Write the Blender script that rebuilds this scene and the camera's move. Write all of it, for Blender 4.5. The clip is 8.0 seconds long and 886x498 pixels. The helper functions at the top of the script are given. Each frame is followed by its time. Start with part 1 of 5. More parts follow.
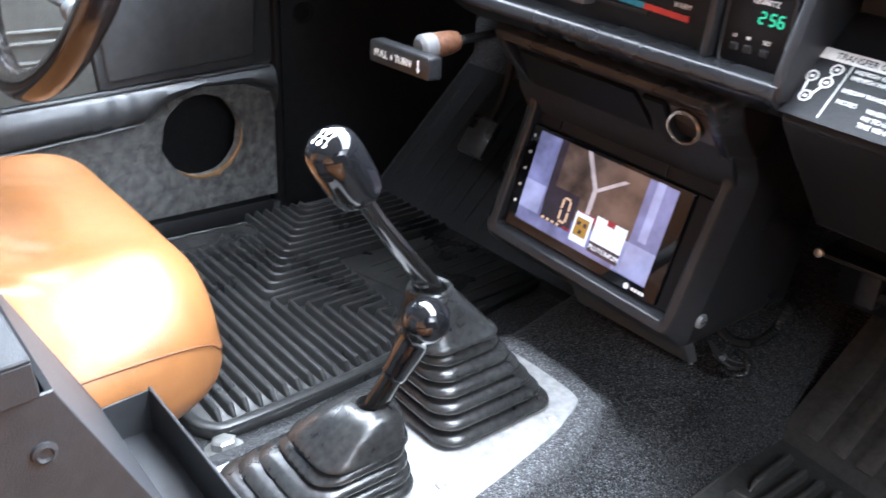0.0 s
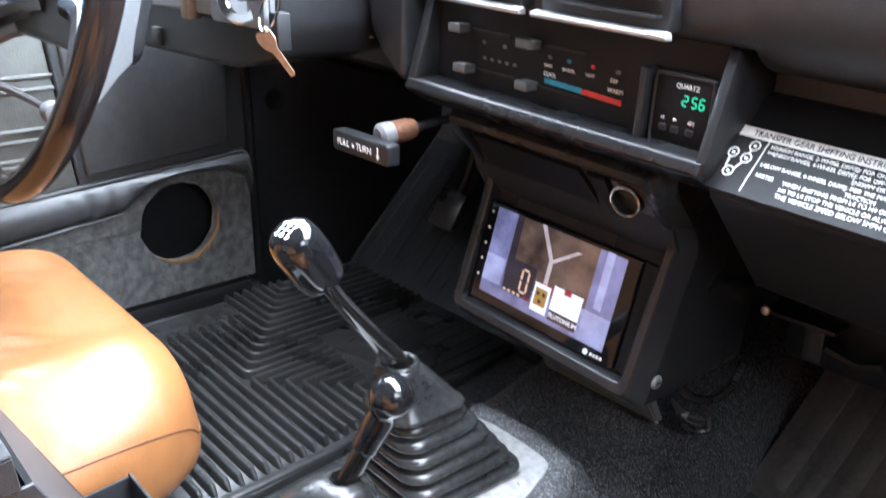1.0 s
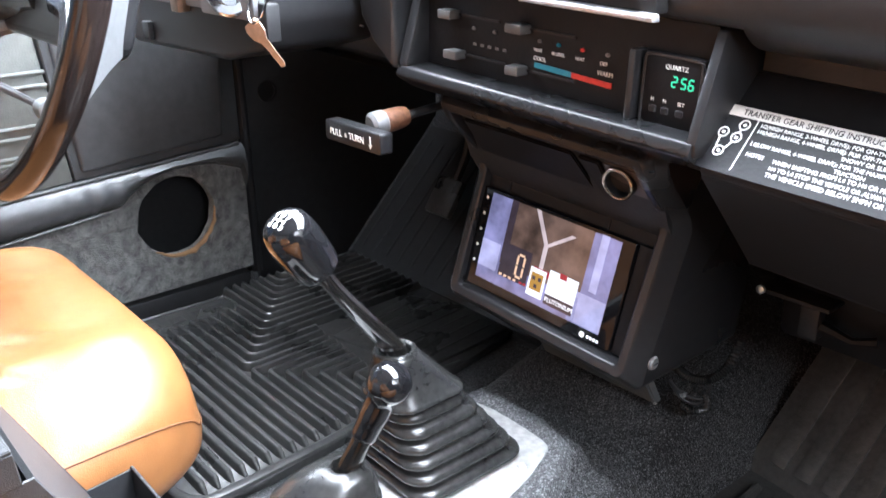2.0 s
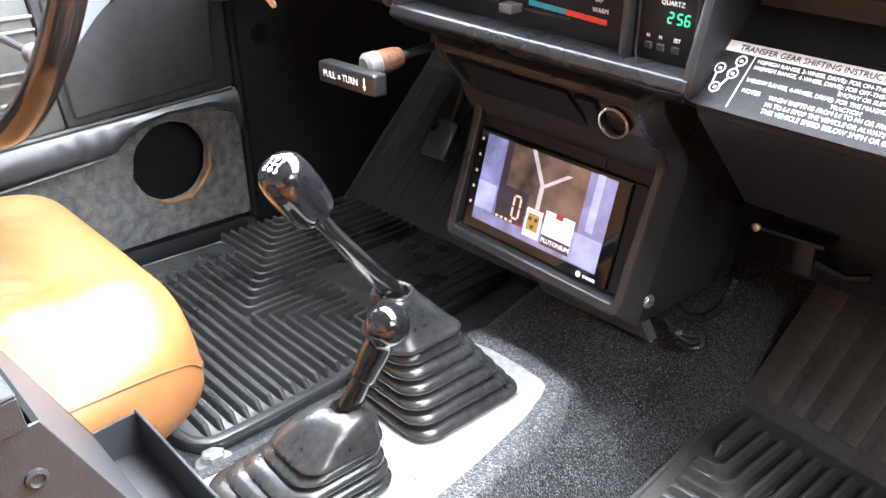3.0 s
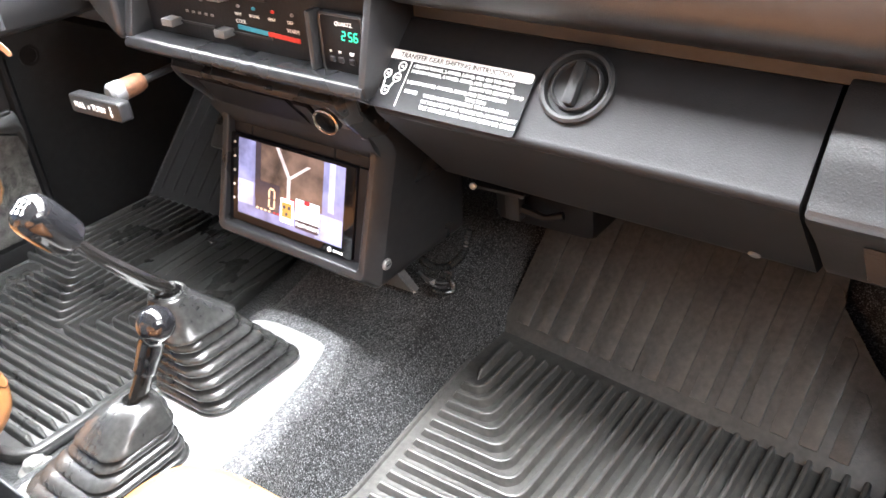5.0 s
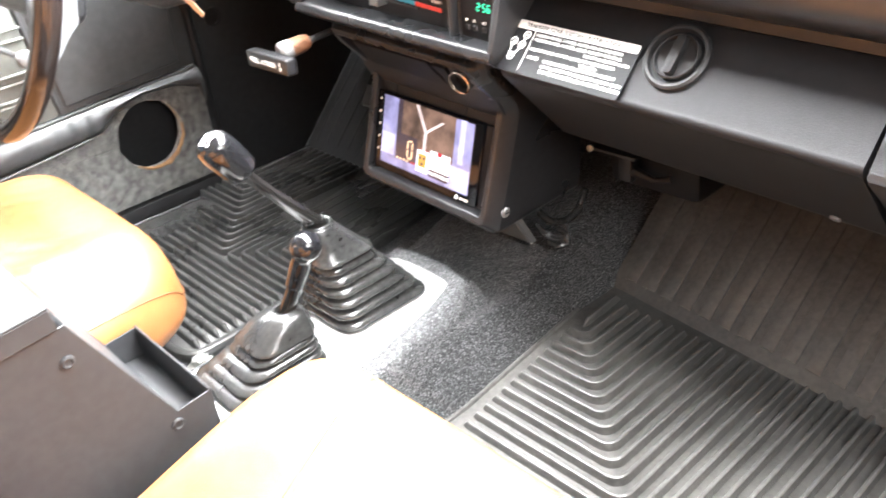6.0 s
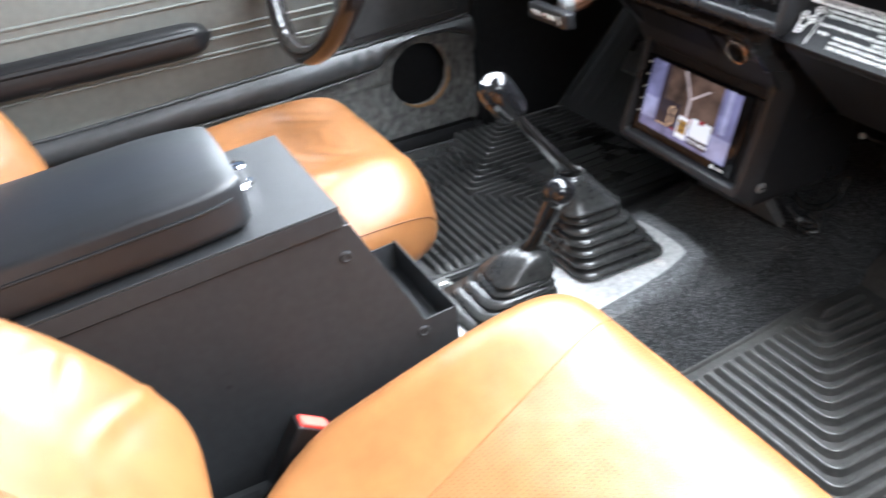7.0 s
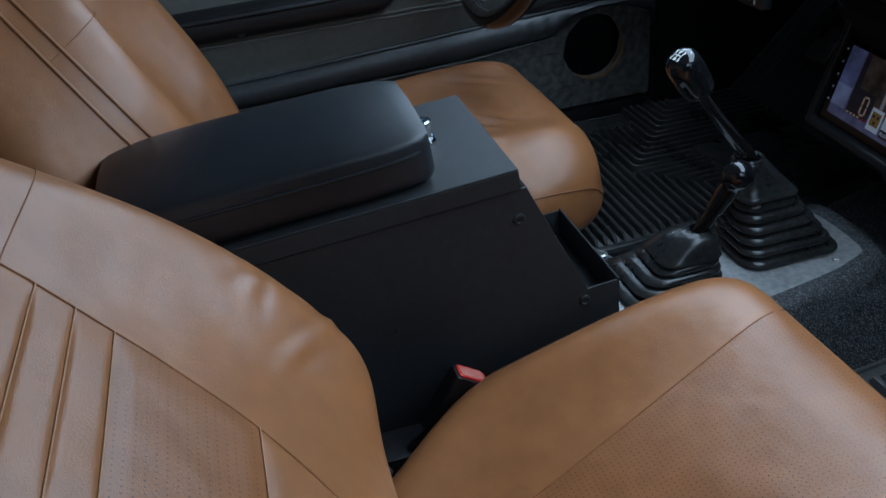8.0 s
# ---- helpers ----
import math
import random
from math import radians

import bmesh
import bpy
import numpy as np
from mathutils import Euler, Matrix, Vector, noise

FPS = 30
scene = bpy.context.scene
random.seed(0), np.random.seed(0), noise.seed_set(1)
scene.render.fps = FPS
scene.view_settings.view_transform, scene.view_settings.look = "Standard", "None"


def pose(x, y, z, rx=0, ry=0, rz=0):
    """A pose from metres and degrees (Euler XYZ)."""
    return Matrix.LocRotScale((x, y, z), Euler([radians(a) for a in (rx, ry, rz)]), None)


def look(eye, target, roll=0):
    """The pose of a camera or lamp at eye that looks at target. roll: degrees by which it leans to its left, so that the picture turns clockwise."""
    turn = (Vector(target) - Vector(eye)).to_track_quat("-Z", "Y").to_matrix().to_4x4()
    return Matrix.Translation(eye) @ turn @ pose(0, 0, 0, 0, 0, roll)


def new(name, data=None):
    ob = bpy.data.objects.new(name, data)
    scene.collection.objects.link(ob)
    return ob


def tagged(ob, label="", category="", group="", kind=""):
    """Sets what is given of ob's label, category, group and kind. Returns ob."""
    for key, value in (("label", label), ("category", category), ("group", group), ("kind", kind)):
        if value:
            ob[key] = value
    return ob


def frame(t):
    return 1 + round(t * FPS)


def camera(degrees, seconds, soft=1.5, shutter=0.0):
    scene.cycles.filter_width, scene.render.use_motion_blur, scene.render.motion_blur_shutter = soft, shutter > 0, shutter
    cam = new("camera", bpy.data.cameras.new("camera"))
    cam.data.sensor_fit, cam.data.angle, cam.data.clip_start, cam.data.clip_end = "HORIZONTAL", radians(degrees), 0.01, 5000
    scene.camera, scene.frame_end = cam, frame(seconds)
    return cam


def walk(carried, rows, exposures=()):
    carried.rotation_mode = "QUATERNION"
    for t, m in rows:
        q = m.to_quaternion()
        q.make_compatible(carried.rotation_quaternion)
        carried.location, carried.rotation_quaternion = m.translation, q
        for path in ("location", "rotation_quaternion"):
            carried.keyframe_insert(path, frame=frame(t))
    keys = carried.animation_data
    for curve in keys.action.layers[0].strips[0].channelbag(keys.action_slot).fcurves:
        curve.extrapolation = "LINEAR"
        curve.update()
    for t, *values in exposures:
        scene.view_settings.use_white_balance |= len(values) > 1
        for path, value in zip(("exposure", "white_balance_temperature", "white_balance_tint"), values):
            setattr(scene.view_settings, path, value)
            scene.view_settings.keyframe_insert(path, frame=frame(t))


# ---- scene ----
# ---- camera ----
cam = camera(54.9, 8.0, soft=1.5, shutter=0.4)
PATH = [
    (0, (0.438, -0.535, 0.441), (-0.949, 0.619, -0.422), 3.1),
    (0.5, (0.465, -0.534, 0.453), (-0.897, 0.682, -0.363), 0.7),
    (1, (0.473, -0.538, 0.466), (-0.944, 0.672, -0.259), 0.6),
    (1.2, (0.476, -0.545, 0.466), (-0.956, 0.683, -0.198), 0.3),
    (2.3, (0.478, -0.534, 0.466), (-0.913, 0.655, -0.342), -1.3),
    (2.5, (0.477, -0.536, 0.464), (-0.896, 0.647, -0.382), -1.2),
    (3, (0.48, -0.536, 0.465), (-0.888, 0.633, -0.407), -1.6),
    (3.5, (0.489, -0.533, 0.469), (-0.869, 0.645, -0.408), -2.1),
    (4, (0.519, -0.526, 0.485), (-0.764, 0.704, -0.432), -2.9),
    (4.5, (0.575, -0.535, 0.51), (-0.549, 0.816, -0.445), -4.4),
    (4.7, (0.597, -0.525, 0.522), (-0.491, 0.841, -0.451), -5.6),
    (5.8, (0.702, -0.577, 0.558), (-0.589, 0.578, -0.441), -7.6),
    (6, (0.717, -0.591, 0.562), (-0.62, 0.502, -0.446), -7.6),
    (6.5, (0.736, -0.616, 0.563), (-0.703, 0.336, -0.447), -6.8),
    (7, (0.743, -0.654, 0.569), (-0.847, 0.011, -0.446), -6.8),
    (7.5, (0.749, -0.688, 0.574), (-0.91, -0.26, -0.457), -6.5),
    (8, (0.749, -0.695, 0.577), (-0.919, -0.337, -0.468), -6.3),
]
EXPOSURES = [
    (0.0, 0.46, 5500, 9), (0.8, 0.44, 5500, 9), (1.2, 0.30, 5500, 9), (2.3, 0.82, 5800, 10), (4.0, 1.12, 6050, 10), (4.5, 1.48, 6150, 10), (5.8, 1.68, 6350, 10), (6.5, 1.25, 6450, 10),
    (6.9, 0.4, 5850, 8), (7.2, -0.75, 5700, 6), (7.5, -2.0, 5400, 5), (8.0, -2.76, 4750, 0),
]
walk(cam, [(t, look(e, g, r)) for t, e, g, r in PATH], EXPOSURES)

# ---- world and daylight ----
world = bpy.data.worlds.new("sky")
scene.world = world
world.use_nodes = True
wn = world.node_tree
sky = wn.nodes.new("ShaderNodeTexSky")
sky.sky_type, sky.sun_disc = "NISHITA", False
sky.sun_elevation, sky.sun_rotation = radians(58), radians(-22)
wn.links.new(sky.outputs["Color"], wn.nodes["Background"].inputs["Color"])
wn.nodes["Background"].inputs["Strength"].default_value = 0.08


def lamp(name, kind, energy, color, m, size=(1, 1), angle=0.5):
    data = bpy.data.lights.new(name, kind)
    data.energy, data.color = energy, color
    if kind == "AREA":
        data.shape, data.size, data.size_y = "RECTANGLE", size[0], size[1]
    if kind == "SUN":
        data.angle = radians(angle)
    ob = new(name, data)
    ob.matrix_world = m
    return ob


lamp("sun", "SUN", 2.0, (1, 0.95, 0.88), look((-0.6, 1.5, 2.6), (0, 0, 0)), angle=8)
# skylight that enters by the windscreen, the driver's window and the open passenger doorway
lamp("windscreen_daylight", "AREA", 70, (0.98, 0.985, 0.985), look((0, 0.03, 0.705), (0.0, -0.26, -0.115)), (1.22, 0.58))
lamp("window_daylight", "AREA", 17, (0.98, 0.99, 0.985), look((-0.69, -0.14, 0.64), (-0.28, -0.06, -0.08)), (0.46, 0.36))
lamp("doorway_daylight", "AREA", 9.5, (1, 0.985, 0.965), look((1.00, -0.25, 0.70), (0.42, -0.02, -0.06)), (0.60, 0.40))


# ---- materials ----
def material(name, color, rough=0.5, metal=0.0, var=0.15, scale=60.0, bump=0.2, bscale=400.0, color2=None, spots=0.0, coat=0.0, spec=0.5):
    """Base colour broken up at two scales, with fine relief."""
    m = bpy.data.materials.new(name)
    m.use_nodes = True
    n, l = m.node_tree.nodes, m.node_tree.links
    b = n["Principled BSDF"]
    b.inputs["Metallic"].default_value = metal
    b.inputs["Coat Weight"].default_value = coat
    b.inputs["Specular IOR Level"].default_value = spec
    tc = n.new("ShaderNodeTexCoord")
    big, fine = n.new("ShaderNodeTexNoise"), n.new("ShaderNodeTexNoise")
    big.inputs["Scale"].default_value, big.inputs["Detail"].default_value = scale * 0.2, 4
    fine.inputs["Scale"].default_value, fine.inputs["Detail"].default_value = scale * 3, 3
    for t in (big, fine):
        l.new(tc.outputs["Object"], t.inputs["Vector"])
    add = n.new("ShaderNodeMath")
    add.operation = "ADD"
    l.new(big.outputs["Fac"], add.inputs[0])
    l.new(fine.outputs["Fac"], add.inputs[1])
    ramp = n.new("ShaderNodeMapRange")
    ramp.inputs["From Min"].default_value, ramp.inputs["From Max"].default_value = 0.7, 1.3
    l.new(add.outputs[0], ramp.inputs["Value"])
    mix = n.new("ShaderNodeMix")
    mix.data_type = "RGBA"
    lo = [c * (1 - var) for c in color]
    hi = color2 or [min(1, c * (1 + var)) for c in color]
    mix.inputs["A"].default_value, mix.inputs["B"].default_value = (*lo, 1), (*hi, 1)
    l.new(ramp.outputs[0], mix.inputs["Factor"])
    l.new(mix.outputs["Result"], b.inputs["Base Color"])
    rr = n.new("ShaderNodeMapRange")
    rr.inputs["To Min"].default_value, rr.inputs["To Max"].default_value = max(0.02, rough * 0.85), min(1, rough * 1.15)
    l.new(big.outputs["Fac"], rr.inputs["Value"])
    l.new(rr.outputs[0], b.inputs["Roughness"])
    if bump:
        bt = n.new("ShaderNodeTexNoise")
        bt.inputs["Scale"].default_value, bt.inputs["Detail"].default_value = bscale, 2
        l.new(tc.outputs["Object"], bt.inputs["Vector"])
        bn = n.new("ShaderNodeBump")
        bn.inputs["Strength"].default_value, bn.inputs["Distance"].default_value = bump, 0.001
        l.new(bt.outputs["Fac"], bn.inputs["Height"])
        l.new(bn.outputs[0], b.inputs["Normal"])
    return m


def glow(name, color, strength, wander=0.0):
    m = bpy.data.materials.new(name)
    m.use_nodes = True
    n, l = m.node_tree.nodes, m.node_tree.links
    b = n["Principled BSDF"]
    b.inputs["Base Color"].default_value = (0.01, 0.01, 0.01, 1)
    b.inputs["Emission Color"].default_value = (*color, 1)
    b.inputs["Emission Strength"].default_value = strength
    b.inputs["Roughness"].default_value = 0.12
    if wander:
        tc, t, r = n.new("ShaderNodeTexCoord"), n.new("ShaderNodeTexNoise"), n.new("ShaderNodeMapRange")
        t.inputs["Scale"].default_value, t.inputs["Detail"].default_value = 38, 3
        r.inputs["From Min"].default_value, r.inputs["From Max"].default_value = 0.3, 0.7
        r.inputs["To Min"].default_value, r.inputs["To Max"].default_value = strength * (1 - wander), strength * (1 + wander)
        l.new(tc.outputs["Object"], t.inputs["Vector"])
        l.new(t.outputs["Fac"], r.inputs["Value"])
        l.new(r.outputs[0], b.inputs["Emission Strength"])
    return m


def leather(name, color, perforated=False):
    """Tan hide: pebble grain, soft creases and colour that wanders; the inserts carry a grid of punched holes."""
    m = material(name, color, rough=0.34, var=0.13, scale=14, bump=0.25, bscale=900, spec=0.48)
    n, l = m.node_tree.nodes, m.node_tree.links
    b, bump = n["Principled BSDF"], n["Bump"]
    tc = n["Texture Coordinate"]
    crease = n.new("ShaderNodeTexNoise")
    crease.inputs["Scale"].default_value, crease.inputs["Detail"].default_value = 16, 2
    l.new(tc.outputs["Object"], crease.inputs["Vector"])
    b2 = n.new("ShaderNodeBump")
    b2.inputs["Strength"].default_value, b2.inputs["Distance"].default_value = 0.22, 0.012
    l.new(crease.outputs["Fac"], b2.inputs["Height"])
    l.new(b2.outputs[0], bump.inputs["Normal"])
    if perforated:
        scale = n.new("ShaderNodeVectorMath")
        scale.operation = "SCALE"
        scale.inputs["Scale"].default_value = 230.0
        fract = n.new("ShaderNodeVectorMath")
        fract.operation = "FRACTION"
        sub = n.new("ShaderNodeVectorMath")
        sub.operation = "SUBTRACT"
        sub.inputs[1].default_value = (0.5, 0.5, 0)
        flat = n.new("ShaderNodeVectorMath")
        flat.operation = "MULTIPLY"
        flat.inputs[1].default_value = (1, 1, 0)
        length = n.new("ShaderNodeVectorMath")
        length.operation = "LENGTH"
        hole = n.new("ShaderNodeMath")
        hole.operation = "GREATER_THAN"
        hole.inputs[1].default_value = 0.13
        l.new(tc.outputs["Object"], scale.inputs[0])
        l.new(scale.outputs[0], fract.inputs[0])
        l.new(fract.outputs[0], sub.inputs[0])
        l.new(sub.outputs[0], flat.inputs[0])
        l.new(flat.outputs[0], length.inputs[0])
        l.new(length.outputs["Value"], hole.inputs[0])
        old = b.inputs["Base Color"].links[0].from_socket
        mix = n.new("ShaderNodeMix")
        mix.data_type = "RGBA"
        mix.inputs["A"].default_value = (0.10, 0.040, 0.016, 1)
        l.new(hole.outputs[0], mix.inputs["Factor"])
        l.new(old, mix.inputs["B"])
        l.new(mix.outputs["Result"], b.inputs["Base Color"])
    return m


def carpet_material(name, color, light, pile):
    """Loop pile: small tufts, each with its own tone, standing up from dark roots."""
    m = material(name, color, rough=0.6, var=0.3, scale=40, bump=0.7, bscale=pile, spec=0.35)
    n, l = m.node_tree.nodes, m.node_tree.links
    b = n["Principled BSDF"]
    v = n.new("ShaderNodeTexVoronoi")
    v.inputs["Scale"].default_value = pile
    l.new(n["Texture Coordinate"].outputs["Object"], v.inputs["Vector"])
    tuft = n.new("ShaderNodeMapRange")
    tuft.inputs["From Min"].default_value, tuft.inputs["From Max"].default_value = 0.0, 0.75
    tuft.inputs["To Min"].default_value, tuft.inputs["To Max"].default_value = 1.0, 0.0
    l.new(v.outputs["Distance"], tuft.inputs["Value"])
    tone = n.new("ShaderNodeSeparateColor")
    l.new(v.outputs["Color"], tone.inputs[0])
    power = n.new("ShaderNodeMath")
    power.operation = "POWER"
    power.inputs[1].default_value = 2.8
    l.new(tone.outputs[0], power.inputs[0])
    mul = n.new("ShaderNodeMath")
    mul.operation = "MULTIPLY"
    l.new(power.outputs[0], mul.inputs[0])
    l.new(tuft.outputs[0], mul.inputs[1])
    mix = n.new("ShaderNodeMix")
    mix.data_type = "RGBA"
    mix.inputs["B"].default_value = (*light, 1)
    l.new(b.inputs["Base Color"].links[0].from_socket, mix.inputs["A"])
    l.new(mul.outputs[0], mix.inputs["Factor"])
    l.new(mix.outputs["Result"], b.inputs["Base Color"])
    n["Bump"].inputs["Distance"].default_value = 0.003
    b.inputs["Sheen Weight"].default_value, b.inputs["Sheen Roughness"].default_value = 0.12, 0.35
    l.new(tuft.outputs[0], n["Bump"].inputs["Height"])
    return m


def felt(name, dark, light):
    """Matted fibre: clumps of pale and dark hair at three sizes, soft and without gloss."""
    m = material(name, dark, rough=0.9, var=0.2, scale=30, bump=0.9, bscale=700, spec=0.15)
    n, l = m.node_tree.nodes, m.node_tree.links
    b, tc = n["Principled BSDF"], n["Texture Coordinate"]
    clump, hair, add, tone, mix = n.new("ShaderNodeTexNoise"), n.new("ShaderNodeTexNoise"), n.new("ShaderNodeMath"), n.new("ShaderNodeMapRange"), n.new("ShaderNodeMix")
    clump.inputs["Scale"].default_value, clump.inputs["Detail"].default_value = 75, 5
    hair.inputs["Scale"].default_value, hair.inputs["Detail"].default_value, hair.inputs["Roughness"].default_value = 420, 6, 0.75
    add.operation = "ADD"
    for k, t in enumerate((clump, hair)):
        l.new(tc.outputs["Object"], t.inputs["Vector"])
        l.new(t.outputs["Fac"], add.inputs[k])
    tone.inputs["From Min"].default_value, tone.inputs["From Max"].default_value = 0.80, 1.25
    l.new(add.outputs[0], tone.inputs["Value"])
    mix.data_type = "RGBA"
    mix.inputs["B"].default_value = (*light, 1)
    l.new(b.inputs["Base Color"].links[0].from_socket, mix.inputs["A"])
    l.new(tone.outputs[0], mix.inputs["Factor"])
    l.new(mix.outputs["Result"], b.inputs["Base Color"])
    n["Bump"].inputs["Distance"].default_value = 0.004
    l.new(add.outputs[0], n["Bump"].inputs["Height"])
    b.inputs["Sheen Weight"].default_value, b.inputs["Sheen Roughness"].default_value = 0.4, 0.5
    return m


TAN = leather("tan_leather", (0.285, 0.121, 0.041))
TAN_PERF = leather("tan_perforated_leather", (0.255, 0.106, 0.036), True)
TAN_THREAD = material("tan_thread", (0.40, 0.22, 0.11), 0.7)
SEAM = material("seam_thread", (0.25, 0.102, 0.032), 0.7)
THREAD = material("brown_thread", (0.16, 0.06, 0.02), 0.7)
BLACK_VINYL = material("black_vinyl", (0.012, 0.012, 0.013), 0.38, var=0.2, scale=30, bump=0.3, bscale=700)
ARM_VINYL = material("armrest_vinyl", (0.014, 0.015, 0.017), 0.40, var=0.2, scale=30, bump=0.18, bscale=600, spec=0.45)
DASH = material("dash_plastic", (0.015, 0.015, 0.016), 0.30, var=0.2, scale=40, bump=0.2, bscale=900, spec=0.45)
TRIM = material("smooth_trim_plastic", (0.013, 0.013, 0.014), 0.28, var=0.25, scale=40, bump=0.07, bscale=700, spec=0.36)
DARK = material("dark_plastic", (0.016, 0.016, 0.017), 0.5, var=0.25, scale=40, bump=0.2, spec=0.3)
FACIA = material("control_face", (0.006, 0.006, 0.007), 0.5, var=0.1, spec=0.2)
RUBBER = material("mat_rubber", (0.034, 0.034, 0.034), 0.28, var=0.4, scale=50, bump=0.2, bscale=500, color2=(0.056, 0.055, 0.053))
BOOT = material("boot_rubber", (0.020, 0.020, 0.020), 0.24, var=0.3, scale=60, bump=0.10, bscale=300, color2=(0.034, 0.034, 0.033))
CARPET = carpet_material("black_carpet", (0.010, 0.010, 0.011), (0.40, 0.405, 0.41), 700)
# paler pile: the bright halo by the cover plate put into the colour
LIT_CARPET = carpet_material("lit_carpet", (0.055, 0.056, 0.058), (0.52, 0.53, 0.54), 600)
DOOR_CARPET = felt("door_carpet", (0.033, 0.034, 0.032), (0.185, 0.185, 0.174))
DOOR_VINYL = material("door_vinyl", (0.060, 0.062, 0.064), 0.34, var=0.2, scale=25, bump=0.3, bscale=600)
DOOR_CLOTH = material("door_grey_vinyl", (0.150, 0.154, 0.140), 0.5, var=0.15, scale=25, bump=0.4, bscale=500)
STEEL = material("brushed_plate", (0.44, 0.44, 0.43), 0.42, 0.45, var=0.3, scale=40, bump=0.1)
CHROME = material("chrome", (0.75, 0.75, 0.76), 0.08, 1.0, var=0.03, bump=0)
BOLT = material("zinc_bolt", (0.5, 0.5, 0.48), 0.32, 0.65, var=0.2, bump=0.1)
BLACK_GLOSS = material("gloss_black_knob", (0.008, 0.008, 0.009), 0.06, var=0.1, bump=0, coat=0.25, spec=0.5)
BLACK_CHROME = material("black_lever", (0.016, 0.015, 0.014), 0.13, 0.35, var=0.2, bump=0.05, coat=0.4)
BOX_PAINT = material("box_paint", (0.026, 0.027, 0.029), 0.5, var=0.2, scale=30, bump=0.3, bscale=1200, spec=0.35)
BROWN_RIM = material("rim_plastic", (0.014, 0.010, 0.009), 0.16, var=0.08, scale=30, bump=0.03, coat=0.1, spec=0.45)
WHEEL_GREY = material("wheel_grey", (0.12, 0.124, 0.128), 0.5, var=0.15, bump=0.5, bscale=900)
COLUMN = material("column_plastic", (0.17, 0.175, 0.18), 0.5, var=0.1, bump=0.4, bscale=900)
RING = material("worn_ring", (0.62, 0.50, 0.42), 0.25, 1.0, var=0.2, bump=0.1)
BRASS = material("brass", (0.40, 0.30, 0.23), 0.36, 1.0, var=0.2, bump=0.1)
COPPER = material("rusty_sleeve", (0.12, 0.052, 0.026), 0.5, 0.4, var=0.5, scale=80, bump=0.3)
RED = material("red_plastic", (0.6, 0.03, 0.02), 0.35, bump=0)
FADED_GLOSS_RED = material("faded_gloss_red_plastic", (0.55, 0.20, 0.16), 0.3, bump=0)
WHITE_INK = material("white_ink", (0.75, 0.75, 0.72), 0.6, bump=0)
BLUE_INK = material("blue_ink", (0.02, 0.22, 0.32), 0.5, bump=0)
RED_INK = material("red_ink", (0.55, 0.03, 0.02), 0.5, bump=0)
PLATE_BROWN = material("brown_plate", (0.050, 0.040, 0.034), 0.4, var=0.2, bump=0.1)
GLOVE = material("glovebox_plastic", (0.011, 0.011, 0.012), 0.46, var=0.2, scale=40, bump=0.18, bscale=900, spec=0.2)
KNOB_GREY = material("slider_grey", (0.085, 0.085, 0.085), 0.45, var=0.15, bump=0.1)
SILL = material("worn_silver_trim", (0.52, 0.53, 0.54), 0.3, 0.5, var=0.2, bump=0.1)
KICK = material("kick_plastic", (0.016, 0.016, 0.017), 0.5, var=0.3, scale=25, bump=0.3, bscale=500)
# dusty rubber made paler still, for the daylight on the passenger mat
LIT_DUSTY_RUBBER = material("lit_dusty_mat_rubber", (0.070, 0.068, 0.065), 0.32, var=0.3, scale=50, bump=0.25, bscale=500, color2=(0.108, 0.104, 0.098))
GREY_PAINT = material("grey_steel", (0.16, 0.16, 0.16), 0.45, 0.3, bump=0.1)
GLASS_BLACK = material("screen_glass", (0.004, 0.004, 0.005), 0.06, bump=0, var=0.05, spec=0.22)
HEADLINER = material("headliner", (0.22, 0.215, 0.20), 0.9)
BODY = material("body_paint", (0.25, 0.24, 0.22), 0.4)
GROUND = material("concrete", (0.32, 0.31, 0.29), 0.9, scale=4, bump=0.5, bscale=40)
FOAM = material("raw_board_edge", (0.33, 0.19, 0.09), 0.95, var=0.5, scale=200, bump=1)


# ---- mesh helpers ----
def part(name, bm, mat, parent=None, label="", smooth=True, angle=35):
    me = bpy.data.meshes.new(name)
    bmesh.ops.recalc_face_normals(bm, faces=bm.faces)
    bm.to_mesh(me)
    bm.free()
    me.materials.append(mat)
    if smooth:
        me.polygons.foreach_set("use_smooth", [True] * len(me.polygons))
        me.set_sharp_from_angle(angle=radians(angle))
    ob = new(name, me)
    ob.parent = parent
    if label:
        ob["label"] = label
    return ob


def thing(name, label, category, at=(0, 0, 0), group="", kind=""):
    ob = new(name)
    ob.location = at
    ob.empty_display_size = 0.02
    return tagged(ob, label, category, group, kind)


def box(x0, x1, y0, y1, z0, z1, bevel=0.0, seg=2, bm=None):
    bm = bm or bmesh.new()
    vs = [bm.verts.new((x, y, z)) for x in (x0, x1) for y in (y0, y1) for z in (z0, z1)]
    fs = [bm.faces.new([vs[i] for i in q]) for q in ((0, 1, 3, 2), (4, 6, 7, 5), (0, 4, 5, 1), (2, 3, 7, 6), (0, 2, 6, 4), (1, 5, 7, 3))]
    if bevel:
        es = list({e for f in fs for e in f.edges})
        bmesh.ops.bevel(bm, geom=es, offset=bevel, segments=seg, profile=0.5, affect="EDGES")
    return bm


